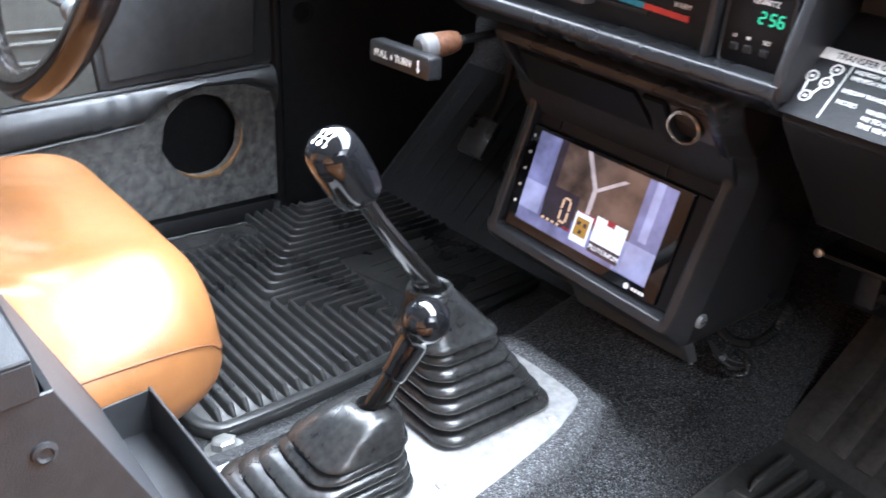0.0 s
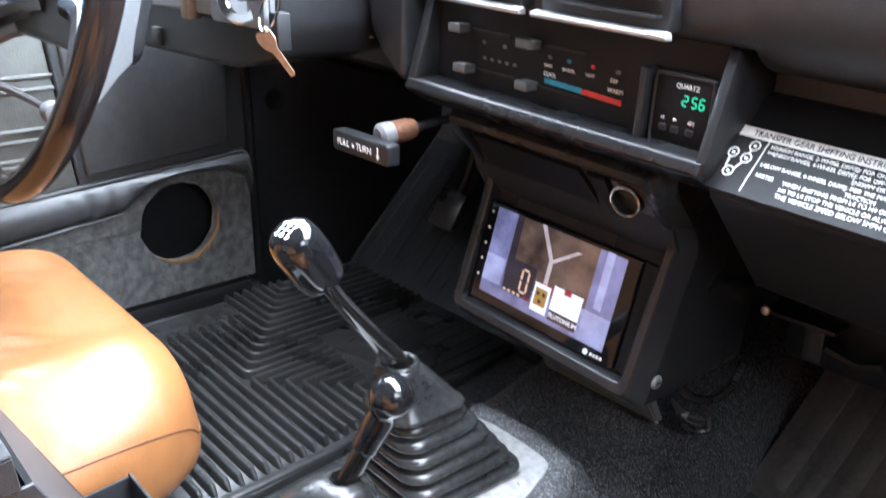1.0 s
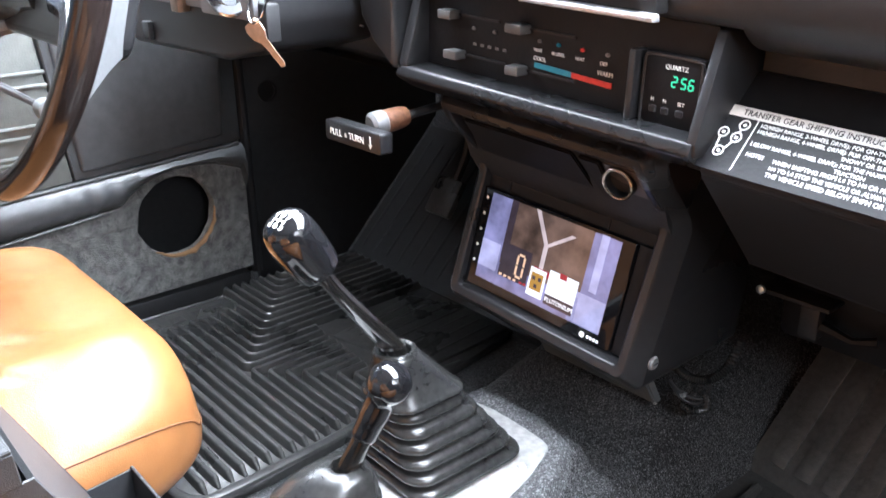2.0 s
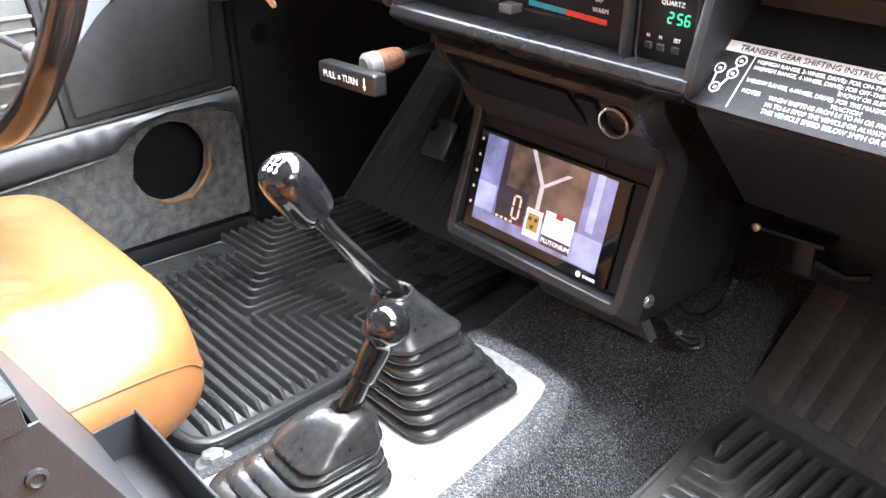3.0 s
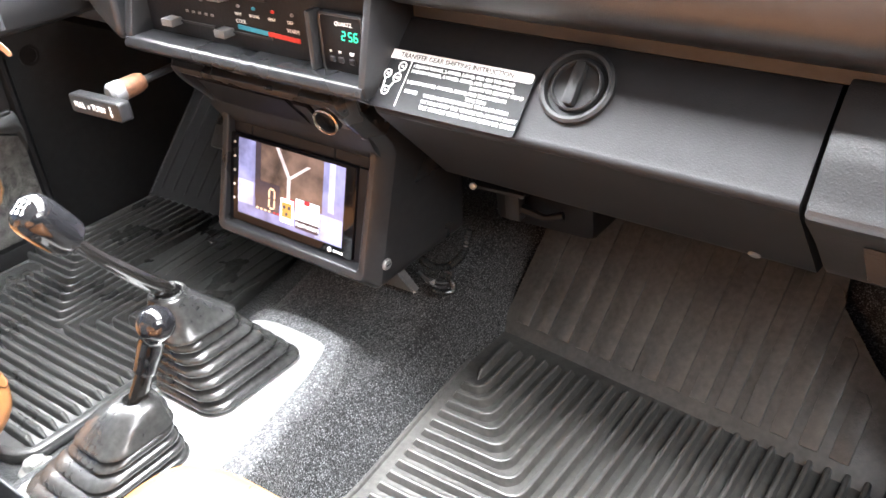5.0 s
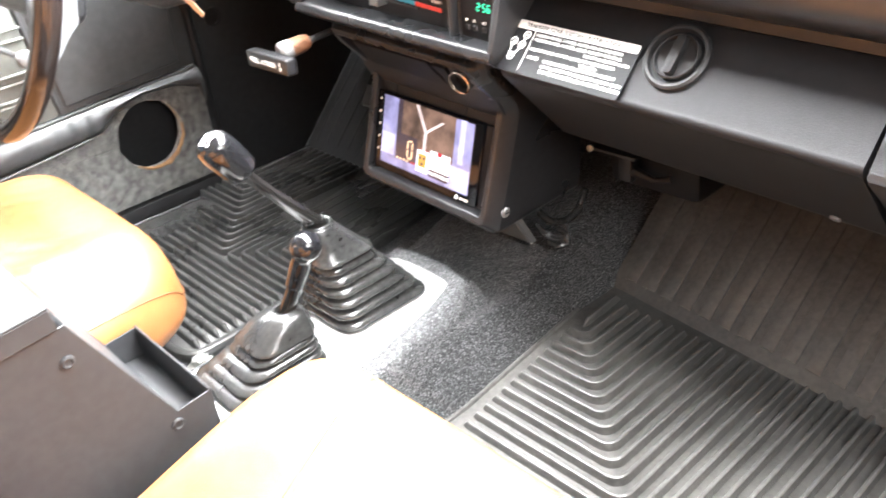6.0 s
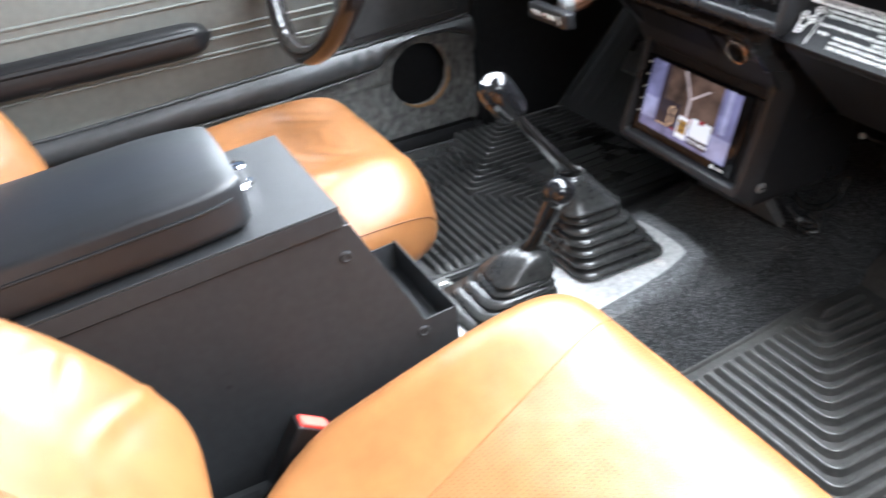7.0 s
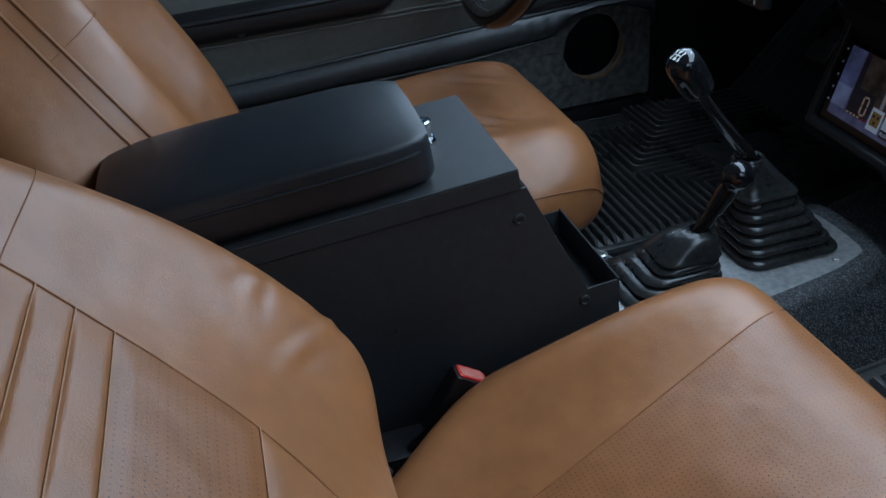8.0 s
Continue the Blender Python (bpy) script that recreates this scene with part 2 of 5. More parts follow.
def extrude(poly, a, b, axis="x", bevel=0.0, seg=2, bm=None):
    """A closed outline pushed along an axis from a to b. For x the outline is (y, z), for y (x, z), for z (x, y)."""
    bm = bm or bmesh.new()

    def at(p, s):
        return {"x": (s, p[0], p[1]), "y": (p[0], s, p[1]), "z": (p[0], p[1], s)}[axis]
    r0, r1 = [bm.verts.new(at(p, a)) for p in poly], [bm.verts.new(at(p, b)) for p in poly]
    n = len(poly)
    fs = [bm.faces.new(r0), bm.faces.new(r1[::-1])] + [bm.faces.new((r0[i], r1[i], r1[(i + 1) % n], r0[(i + 1) % n])) for i in range(n)]
    if bevel:
        es = list({e for f in fs for e in f.edges})
        bmesh.ops.bevel(bm, geom=es, offset=bevel, segments=seg, profile=0.5, affect="EDGES")
    return bm


def loft(rings, bm=None, caps=True, closed=False):
    bm = bm or bmesh.new()
    rs = [[bm.verts.new(p) for p in r] for r in rings]
    n = len(rs[0])
    for a, b in zip(rs, rs[1:] + (rs[:1] if closed else [])):
        for i in range(n):
            bm.faces.new((a[i], a[(i + 1) % n], b[(i + 1) % n], b[i]))
    if caps and not closed:
        bm.faces.new(rs[0][::-1])
        bm.faces.new(rs[-1])
    return bm


def tube(points, radius, n=8, bm=None, closed=False):
    """A round bar along points; radius may be a number or one for each point."""
    pts = [Vector(p) for p in points]
    rad = radius if isinstance(radius, (list, tuple)) else [radius] * len(pts)
    rings, side = [], None
    for i, p in enumerate(pts):
        nxt = pts[(i + 1) % len(pts)] if closed else pts[min(i + 1, len(pts) - 1)]
        prv = pts[i - 1] if closed else pts[max(i - 1, 0)]
        d = (nxt - prv).normalized()
        if side is None:
            side = d.orthogonal().normalized()
        side = (side - d * side.dot(d)).normalized()
        up = d.cross(side)
        rings.append([p + rad[i] * (math.cos(a) * side + math.sin(a) * up) for a in (2 * math.pi * k / n for k in range(n))])
    return loft(rings, bm, closed=closed)


def lathe(profile, m=None, n=24, bm=None):
    """A turned piece: profile rows are (radius, height) along local z, then moved by m."""
    m = m or Matrix()
    return loft([[m @ Vector((r * math.cos(2 * math.pi * k / n), r * math.sin(2 * math.pi * k / n), h)) for k in range(n)] for r, h in profile], bm)


def axis_pose(at, way):
    """A pose whose z axis points along way."""
    return Matrix.Translation(at) @ Vector(way).to_track_quat("Z", "Y").to_matrix().to_4x4()


def rounded(w, d, r, n=5):
    """A rounded rectangle, as (x, y) points."""
    pts = []
    for cx, cy, a0 in ((w / 2 - r, d / 2 - r, 0), (-w / 2 + r, d / 2 - r, 90), (-w / 2 + r, -d / 2 + r, 180), (w / 2 - r, -d / 2 + r, 270)):
        for k in range(n + 1):
            a = radians(a0 + 90 * k / n)
            pts.append((cx + r * math.cos(a), cy + r * math.sin(a)))
    return pts


def smooth_path(points, steps=6, closed=False):
    """A Catmull-Rom curve through the points."""
    p = [Vector(q) for q in points]
    n, out = len(p), []
    for i in range(n if closed else n - 1):
        a, b, c, d = (p[(i + k) % n] if closed else p[min(max(i + k, 0), n - 1)] for k in (-1, 0, 1, 2))
        for s in range(steps):
            t = s / steps
            out.append(0.5 * (2 * b + (c - a) * t + (2 * a - 5 * b + 4 * c - d) * t * t + (3 * b - a - 3 * c + d) * t ** 3))
    return out if closed else out + [p[-1]]


def lettering(name, text, size, m, mat, parent, align="LEFT", depth=0.0002):
    """Printed characters, lying in the local xy plane of m."""
    cu = bpy.data.curves.new(name, "FONT")
    cu.body, cu.size, cu.align_x, cu.extrude = text, size, align, depth
    cu.resolution_u = 3
    cu.materials.append(mat)
    ob = new(name, cu)
    ob.parent = parent
    ob.matrix_local = m
    return ob


def facing(at, slope=0.0):
    """A pose for a plane whose x runs along the car's width and whose front looks to the rear; slope degrees turn it up."""
    return Matrix.Translation(at) @ Euler((radians(90 - slope), 0, 0)).to_matrix().to_4x4()


def hexbolt(name, at, way, r, mat, parent=None, label=""):
    m = axis_pose(at, way)
    bm = lathe([(r * 1.5, 0), (r * 1.5, r * 0.25), (r * 1.3, r * 0.3)], m, 18)
    loft([[m @ Vector((rr * math.cos(math.pi * k / 3), rr * math.sin(math.pi * k / 3), h)) for k in range(6)] for rr, h in ((r, r * 0.3), (r, r * 0.9), (r * 0.8, r * 1.05))], bm)
    return part(name, bm, mat, parent, label)


# ---- cabin shell ----
def structure(name, bm, mat, label, **kw):
    return tagged(part(name, bm, mat, None, **kw), label, kind="structure")


# unseen wall, added to keep sky light from the right out of the cabin
structure("light_block_right", box(1.75, 1.95, -5, 5, -0.70, 2.0), DARK, "unseen dark wall added to block sky light from the right")
structure("ground", box(-60, 60, -60, 60, -0.75, -0.70), GROUND, "pale concrete ground outside the car")


def ease(t):
    t = min(max(t, 0.0), 1.0)
    return t * t * (3 - 2 * t)


def tunnel_height(x, y):
    """Height of the carpeted floor: flat footwells, a tunnel with a raised flat round the levers, a toe slope in front."""
    floor_z = -0.088
    # broad hump
    back = ease((-0.40 - y) / 0.08)
    side = ease((x - 0.085 + 0.035 * back) / (0.055 - 0.035 * back)) if x > -0.02 else ease((-0.100 - x) / 0.085)
    hump = -0.030 + max(0.0, y - 0.03) * 0.30
    z = floor_z + (hump - floor_z) * (1 - side)
    # raised flat that follows the cover plate
    dx = max(x - (0.064 - 0.30 * (max(y, -0.25) + 0.06)), -0.086 - 0.12 * min(0, y + 0.06) - x, 0.0)
    dy = max(y + 0.006, 0.0)
    d = math.hypot(dx, dy, max(-0.43 - y, 0.0))
    z = max(z, z + (-0.004 - z) * (1 - ease(d / 0.016)))
    toe_y = 0.196 - max(0, x - 0.13) * 0.125 if x > 0 else 0.21
    return max(z, floor_z + max(0, y - toe_y) * 1.0)


bm = bmesh.new()
xs = [-0.70 + 0.005 * i for i in range(281)]
ys = [-1.3 + 0.00625 * j for j in range(293)]
grid = [[bm.verts.new((x, y, tunnel_height(x, y) + 0.0012 * noise.noise((x * 60, y * 60, 0)))) for x in xs] for y in ys]
for j in range(len(ys) - 1):
    for i in range(len(xs) - 1):
        bm.faces.new((grid[j][i], grid[j][i + 1], grid[j + 1][i + 1], grid[j + 1][i]))
base = bmesh.ops.extrude_face_region(bm, geom=list(bm.faces))
for v in base["geom"]:
    if isinstance(v, bmesh.types.BMVert):
        v.co.z -= 0.012
floor_carpet = structure("floor", bm, CARPET, "black loop-pile carpet over floor and tunnel", angle=60)

structure("firewall", box(-0.72, 0.72, 0.50, 0.53, -0.15, 0.55), DARK, "dark bulkhead ahead of the footwells")
# unseen filler, added to stop sun falling behind the dash
structure("cowl", box(-0.72, 0.72, 0.335, 0.62, 0.50, 0.542), DARK, "unseen dark cowl that shuts out sun behind the dash")
structure("ceiling", box(-0.72, 0.72, -1.35, -0.215, 0.90, 0.93), HEADLINER, "grey cloth roof lining")
# rear wall is unseen; closed to the roof to cut light under the dash
structure("wall_rear", box(-0.72, 0.72, -1.38, -1.35, -0.15, 0.90), BODY, "unseen rear wall, closed to keep light out of the cabin")
for side, x0, x1 in (("left", -0.72, -0.70), ("right", 0.70, 0.72)):
    structure("pillar_rear_" + side, box(x0, x1, -1.35, -1.0, -0.12, 0.90), BODY, "painted body pillar behind the door")
    structure("pillar_front_" + side, extrude([(0.06, -0.12), (0.5, -0.12), (0.5, 0.5), (0.06, 0.5), (-0.26, 0.9), (-0.33, 0.9)], x0, x1), BODY, "painted windscreen pillar")
    structure("sill_" + side, box(x0, x1, -1.0, 0.06, -0.15, -0.06), BODY, "painted door sill")

# windscreen, one pane between dash and roof
bm = bmesh.new()
q = [bm.verts.new(p) for p in ((-0.66, 0.30, 0.545), (0.66, 0.30, 0.545), (0.60, -0.22, 0.905), (-0.60, -0.22, 0.905))]
bm.faces.new(q)
bmesh.ops.solidify(bm, geom=bm.faces[:], thickness=0.005)
GLASS = bpy.data.materials.new("clear_glass")
GLASS.use_nodes = True
GLASS.node_tree.nodes["Principled BSDF"].inputs["Transmission Weight"].default_value = 1.0
GLASS.node_tree.nodes["Principled BSDF"].inputs["Roughness"].default_value = 0.0
GLASS.node_tree.nodes["Principled BSDF"].inputs["IOR"].default_value = 1.45
pane = structure("window_1", bm, GLASS, "clear raked windscreen glass")
pane.visible_shadow = False

# left kick panel with an oval hole
bm = extrude([(0.048, -0.09), (0.42, -0.09), (0.42, 0.36), (0.048, 0.36)], -0.665, -0.655, bevel=0.002)
kick = structure("kick_panel_left", bm, KICK, "black plastic kick panel beside the pedals")
bm = lathe([(0.016, 0), (0.016, 0.002), (0.012, 0.002), (0.012, 0.0005)], axis_pose((-0.655, 0.09, 0.21), (1, 0, 0)), 20)
part("access_hole", bm, DARK, kick)
structure("kick_panel_right", extrude([(0.05, -0.09), (0.45, -0.09), (0.45, 0.30), (0.05, 0.30)], 0.60, 0.612, bevel=0.002), CARPET, "black carpeted kick panel by the passenger footwell")


# ---- driver's door ----
def door_wall():
    door = thing("door_1", "closed driver's door lined with black vinyl, grey panels and carpet", "door", (-0.63, -0.5, -0.05), kind="structure")
    inv = Matrix.Translation((0.63, 0.5, 0.05))

    def dpart(name, bm, mat, parent=door, label="", **kw):
        bm.transform(inv)
        return part(name, bm, mat, parent, label, **kw)

    # carpeted lower panel with the raw speaker cut-out through it
    hc, hr, n = (-0.083, 0.060), 0.0575, 40
    outline = [(-1.05, -0.045), (0.026, -0.045), (0.026, 0.108), (-0.020, 0.126), (-0.085, 0.130), (-0.135, 0.112), (-0.160, 0.092), (-0.32, 0.079), (-0.70, 0.066), (-1.05, 0.060)]

    def edge_point(a):
        d = Vector((math.cos(a), math.sin(a)))
        best = None
        for p, q in zip(outline, outline[1:] + outline[:1]):
            p, e = Vector(p) - Vector(hc), Vector(q) - Vector(p)
            den = d.x * e.y - d.y * e.x
            if abs(den) < 1e-9:
                continue
            t, s = (p.x * e.y - p.y * e.x) / den, (p.x * d.y - p.y * d.x) / den
            if t > 0 and -1e-6 <= s <= 1 + 1e-6 and (best is None or t < best):
                best = t
        return hc[0] + best * d.x, hc[1] + best * d.y
    angles = sorted([2 * math.pi * k / n for k in range(n)] + [math.atan2(p[1] - hc[1], p[0] - hc[0]) % (2 * math.pi) for p in outline])
    inner = [(hc[0] + (hr + 0.0035 * noise.noise((3 * math.cos(a), 3 * math.sin(a), 4))) * math.cos(a), hc[1] + (hr * 1.02 + 0.003 * noise.noise((4 * math.cos(a), 4 * math.sin(a), 9))) * math.sin(a)) for a in angles]
    outer = [edge_point(a) for a in angles]
    mid = [((i[0] * 0.82 + o[0] * 0.18), (i[1] * 0.82 + o[1] * 0.18)) for i, o in zip(inner, outer)]
    bm = loft([[(-0.650, *p) for p in inner], [(-0.631, *p) for p in inner], [(-0.627, *p) for p in mid], [(-0.629, *p) for p in outer], [(-0.650, *p) for p in outer]], caps=False)
    lower = dpart("lower_panel", bm, DOOR_CARPET, label="grey carpet lower panel with a ragged round speaker hole", angle=60)
    lip, girth = [], []
    for k in range(28):
        a = radians(-132 + 5 * k)
        rag = noise.noise((5 * math.cos(a), 5 * math.sin(a), 21))
        lip.append((-0.631 + 0.002 * rag, hc[0] + hr * (0.985 + 0.03 * rag) * math.cos(a), hc[1] + hr * (1.0 + 0.03 * rag) * math.sin(a)))
        girth.append(0.0012 + 0.0034 * math.sin(math.pi * k / 27) * (0.75 + 0.6 * rag))
    dpart("torn_board_edge", tube(lip, girth, 6), FOAM, lower, "brown raw board showing at the cut")
    dpart("inner_skin", box(-0.70, -0.688, -1.05, 0.026, -0.045, 0.34, 0.002), DARK)

    # quilted vinyl band above the carpet, swelling over the speaker
    def band_low(y):
        for (y0, z0), (y1, z1) in zip(outline[2:], outline[3:]):
            if y1 <= y <= y0:
                return z0 + (z1 - z0) * (y - y0) / (y1 - y0)
        return 0.08
    rings = []
    for k in range(180):
        y = -1.05 + (0.026 + 1.05) * k / 179
        lo, hi = band_low(y) + 0.001, 0.146 + 0.050 * max(y, -0.7)
        hgt = max(0.012, hi - lo)
        fold = 0.0030 * math.sin(y * 230 + 8 * y * y) * math.exp(-((y + 0.19) / 0.05) ** 2) + 0.0012 * noise.noise((y * 22, 3, 0))
        rings.append([(-0.645, y, lo), (-0.626, y, lo + 0.002), (-0.617 + fold, y, lo + hgt * 0.3), (-0.615 + fold, y, lo + hgt * 0.6), (-0.621, y, lo + hgt * 0.92), (-0.629, y, lo + hgt), (-0.645, y, lo + hgt)])
    band = dpart("padded_band", loft(rings), DOOR_VINYL, label="soft black vinyl band", angle=50)
    dpart("piping", tube([(-0.6235, y, band_low(y) + 0.0005) for y in (-1.04 + 0.0176 * k for k in range(50))], 0.0026, 8), DOOR_VINYL, band, "thin vinyl piping along the carpet")
    dpart("piping", tube([(-0.6275, y, 0.1475 + 0.050 * max(y, -0.7)) for y in (-1.04 + 0.0265 * k for k in range(41))], 0.0030, 8), DOOR_VINYL, band)
    # upper card: black front, grey rear, with raised welts
    dpart("front_card", extrude([(-0.212, 0.140), (0.026, 0.152), (0.026, 0.40), (-0.235, 0.40)], -0.645, -0.629, bevel=0.003), DOOR_VINYL, label="black vinyl card")
    dpart("front_cushion", extrude([(-0.203, 0.150), (-0.003, 0.164), (0.012, 0.40), (-0.222, 0.40)], -0.631, -0.622, bevel=0.005, seg=3), DOOR_VINYL)
    dpart("rear_card", extrude([(-1.05, 0.112), (-0.70, 0.114), (-0.214, 0.139), (-0.237, 0.40), (-1.05, 0.40)], -0.645, -0.630, bevel=0.003), DOOR_CLOTH, label="grey-green vinyl card")
    for z in (0.175, 0.182, 0.205, 0.218, 0.266, 0.282, 0.335, 0.342):
        dpart("welt", tube([(-0.6295, -1.05, z), (-0.6295, -0.225, z + 0.001)], 0.0028, 8), DOOR_CLOTH)
    dpart("welt", tube([(-0.628, -0.212, 0.155), (-0.628, -0.232, 0.40)], 0.0025, 6), DOOR_VINYL)
    dpart("top_rail", box(-0.66, -0.615, -1.05, 0.012, 0.40, 0.43, 0.012, 3), DOOR_VINYL)
    # hollow pull with two screw wells
    pull_ring = []
    for k in range(30):
        y = -0.83 + 0.40 * k / 29
        e = 1 - abs(2 * k / 29 - 1) ** 16
        zc, w, hh = 0.212 + 0.012 * (y + 0.63), 0.028 * e + 0.004, 0.022 * e + 0.004
        pull_ring.append([(-0.632 + w * max(0, math.cos(a)) ** 0.7, y, zc + hh * math.copysign(abs(math.sin(a)) ** 0.7, math.sin(a))) for a in (radians(-90 + 180 * j / 11) for j in range(12))])
    pull = dpart("door_pull", loft(pull_ring), BLACK_VINYL, label="black moulded door pull")
    dpart("pull_ridge", tube([(-0.606, -0.81, 0.222), (-0.603, -0.63, 0.225), (-0.606, -0.46, 0.227)], 0.006, 8), BLACK_VINYL, pull)
    for y, z in ((-0.686, 0.202), (-0.501, 0.211)):
        dpart("screw_well", lathe([(0.010, 0), (0.010, 0.004), (0.0065, 0.004), (0.006, 0.001)], axis_pose((-0.607, y, z), (1, 0, 0.1)), 16), DARK, pull)
    # window winder
    winder = dpart("window_winder", lathe([(0.020, 0), (0.022, 0.01), (0.016, 0.018)], axis_pose((-0.630, -0.33, 0.30), (1, 0, 0)), 20), COLUMN)
    dpart("crank_arm", tube([(-0.610, -0.33, 0.30), (-0.604, -0.28, 0.275), (-0.600, -0.243, 0.247)], [0.006, 0.005, 0.004], 8), DOOR_VINYL, winder)
    dpart("crank_knob", lathe([(0.004, 0), (0.012, 0.004), (0.014, 0.014), (0.011, 0.024), (0.004, 0.027)], axis_pose((-0.600, -0.243, 0.247), (1, 0, 0)), 16), COLUMN, winder)
    return door


door_wall()
structure("door_seal", tube([(-0.642, 0.038, -0.06), (-0.642, 0.038, 0.2), (-0.642, 0.034, 0.42)], 0.009, 10), BLACK_VINYL, "black rubber door seal")
structure("sill_trim", box(-0.665, -0.628, -1.0, 0.02, -0.085, -0.052, 0.004), DARK, "black sill trim under the driver's door")


# ---- rubber mats ----
def rib_bar(points, w=0.0078, hgt=0.0120):
    """A raised rubber rib along points on the mat, rounded on top and at the ends."""
    bm = bmesh.new()
    pts = [Vector(p) for p in points]
    rings = []
    for i, p in enumerate(pts):
        d = (pts[min(i + 1, len(pts) - 1)] - pts[max(i - 1, 0)]).normalized()
        s = Vector((-d.y, d.x, 0)).normalized()
        up = Vector((0, 0, 1))
        end = i in (0, len(pts) - 1)
        k, kh = (0.5, 0.12) if end else (1.0, 1.0)
        if end:
            p = p + (pts[0] - pts[1] if i == 0 else pts[-1] - pts[-2]).normalized() * 0.003
        rings.append([p + s * w * k * a + up * hgt * kh * b for a, b in ((-0.55, 0), (-0.46, 0.72), (-0.34, 0.92), (-0.14, 1), (0.14, 1), (0.34, 0.92), (0.46, 0.72), (0.55, 0))])
    return loft(rings, bm)


def bend(x0, x1, y0, y1, z, r=0.018, n=5):
    """From (x0, y0) across to (x1, y0), round a corner, then ahead to (x1, y1)."""
    sx = 1 if x1 > x0 else -1
    pts = [(x0, y0, z), (x0 + sx * 0.003, y0, z), (x1 - sx * r, y0, z)]
    for k in range(1, n + 1):
        a = radians(90 * k / n)
        pts.append((x1 - sx * r + sx * r * math.sin(a), y0 + r - r * math.cos(a), z))
    return pts + [(x1, y1 - 0.003, z), (x1, y1, z)]


def driver_mat():
    mat = thing("rubber_floor_mat", "black ribbed rubber mat in the driver's footwell, dusty", "floor mat", (-0.42, -0.05, -0.087), group="rubber floor mats")
    inv = Matrix.Translation((0.42, 0.05, 0.087))

    def mpart(name, bm, m=RUBBER, label="", **kw):
        bm.transform(inv)
        return part(name, bm, m, mat, label, **kw)
    z = -0.0778
    sheet = [(-0.645, -0.302), (-0.240, -0.298), (-0.213, -0.292), (-0.198, -0.282), (-0.190, -0.264), (-0.190, -0.20), (-0.200, -0.08), (-0.232, 0.10), (-0.250, 0.212), (-0.645, 0.212)]
    mpart("sheet", extrude(sheet, -0.087, z, "z", bevel=0.003))
    rim = smooth_path([(-0.645, -0.295, z), (-0.30, -0.292, z), (-0.243, -0.291, z), (-0.216, -0.285, z), (-0.203, -0.276, z), (-0.1975, -0.262, z), (-0.1985, -0.20, z), (-0.207, -0.08, z), (-0.238, 0.10, z)], 5)
    mpart("raised_rim", rib_bar(rim, 0.012, 0.005))
    mpart("raised_rim", rib_bar([(-0.636, -0.34, z), (-0.636, 0.2, z)], 0.007, 0.006))
    # maker's pad: plain panel with worn bars in place of lettering
    pad = [(-0.622, -0.270), (-0.568, -0.270), (-0.566, -0.060), (-0.574, -0.040), (-0.592, -0.030), (-0.614, -0.034), (-0.622, -0.055)]
    mpart("pad_border", tube(smooth_path([(p[0], p[1], z) for p in pad], 4, True), 0.0030, 6, closed=True))
    for y in (-0.20, -0.165, -0.130, -0.095, -0.068):
        mpart("worn_mark", box(-0.602, -0.584, y, y + 0.020, z, z + 0.0016, 0.0005, 1))
    # nested corners: across from the door side, then ahead to the toe board
    for k in range(13):
        xk, yk = -0.395 - 0.0178 * k, -0.115 + 0.0148 * k
        end = 0.205 if xk < -0.435 else 0.010 - 0.16 * (xk + 0.42)
        mpart("rib", rib_bar(bend(-0.560 if yk < -0.036 else -0.630, xk, yk, end, z, 0.013), 0.0074, 0.0125))
    # nested corners that open to the tunnel side
    for k in range(8):
        xk, yk = -0.381 + 0.0155 * k, -0.117 + 0.0149 * k
        mpart("rib", rib_bar(bend(-0.212 - 0.002 * k, xk, yk, 0.012 - 0.10 * (xk + 0.42), z, 0.004), 0.0074, 0.0125))
    for k in range(10):
        y = -0.1319 - 0.0149 * k
        mpart("rib", rib_bar([(-0.560, y, z), (-0.556, y, z), (-0.216, y, z), (-0.211, y, z)], 0.0074, 0.0125))
    # heel panel beside the tunnel with ribs running ahead
    heel = [(-0.400, 0.014), (-0.250, 0.050), (-0.256, 0.205), (-0.436, 0.205)]
    mpart("heel_panel", extrude(heel, z - 0.002, z + 0.0045, "z", bevel=0.002))
    for k in range(7):
        x = -0.398 + 0.0215 * k
        mpart("rib", rib_bar([(x, 0.040 + 0.004 * k, z + 0.004), (x, 0.045 + 0.004 * k, z + 0.004), (x - 0.010, 0.19, z + 0.004), (x - 0.010, 0.195, z + 0.004)], 0.0035, 0.0025))
    # part that climbs the toe board; DARK stands in for the shade there
    toe = [(0.205, -0.080), (0.215, -0.079), (0.40, 0.106), (0.40, 0.098), (0.216, -0.088), (0.205, -0.087)]
    mpart("toe_sheet", extrude(toe, -0.645, -0.125), DARK)
    for k in range(15):
        x = -0.625 + 0.032 * k
        mpart("rib", rib_bar([(x, 0.228, -0.0655), (x, 0.235, -0.0585), (x + 0.004, 0.375, 0.0815), (x + 0.004, 0.38, 0.0865)], 0.005, 0.003), DARK)


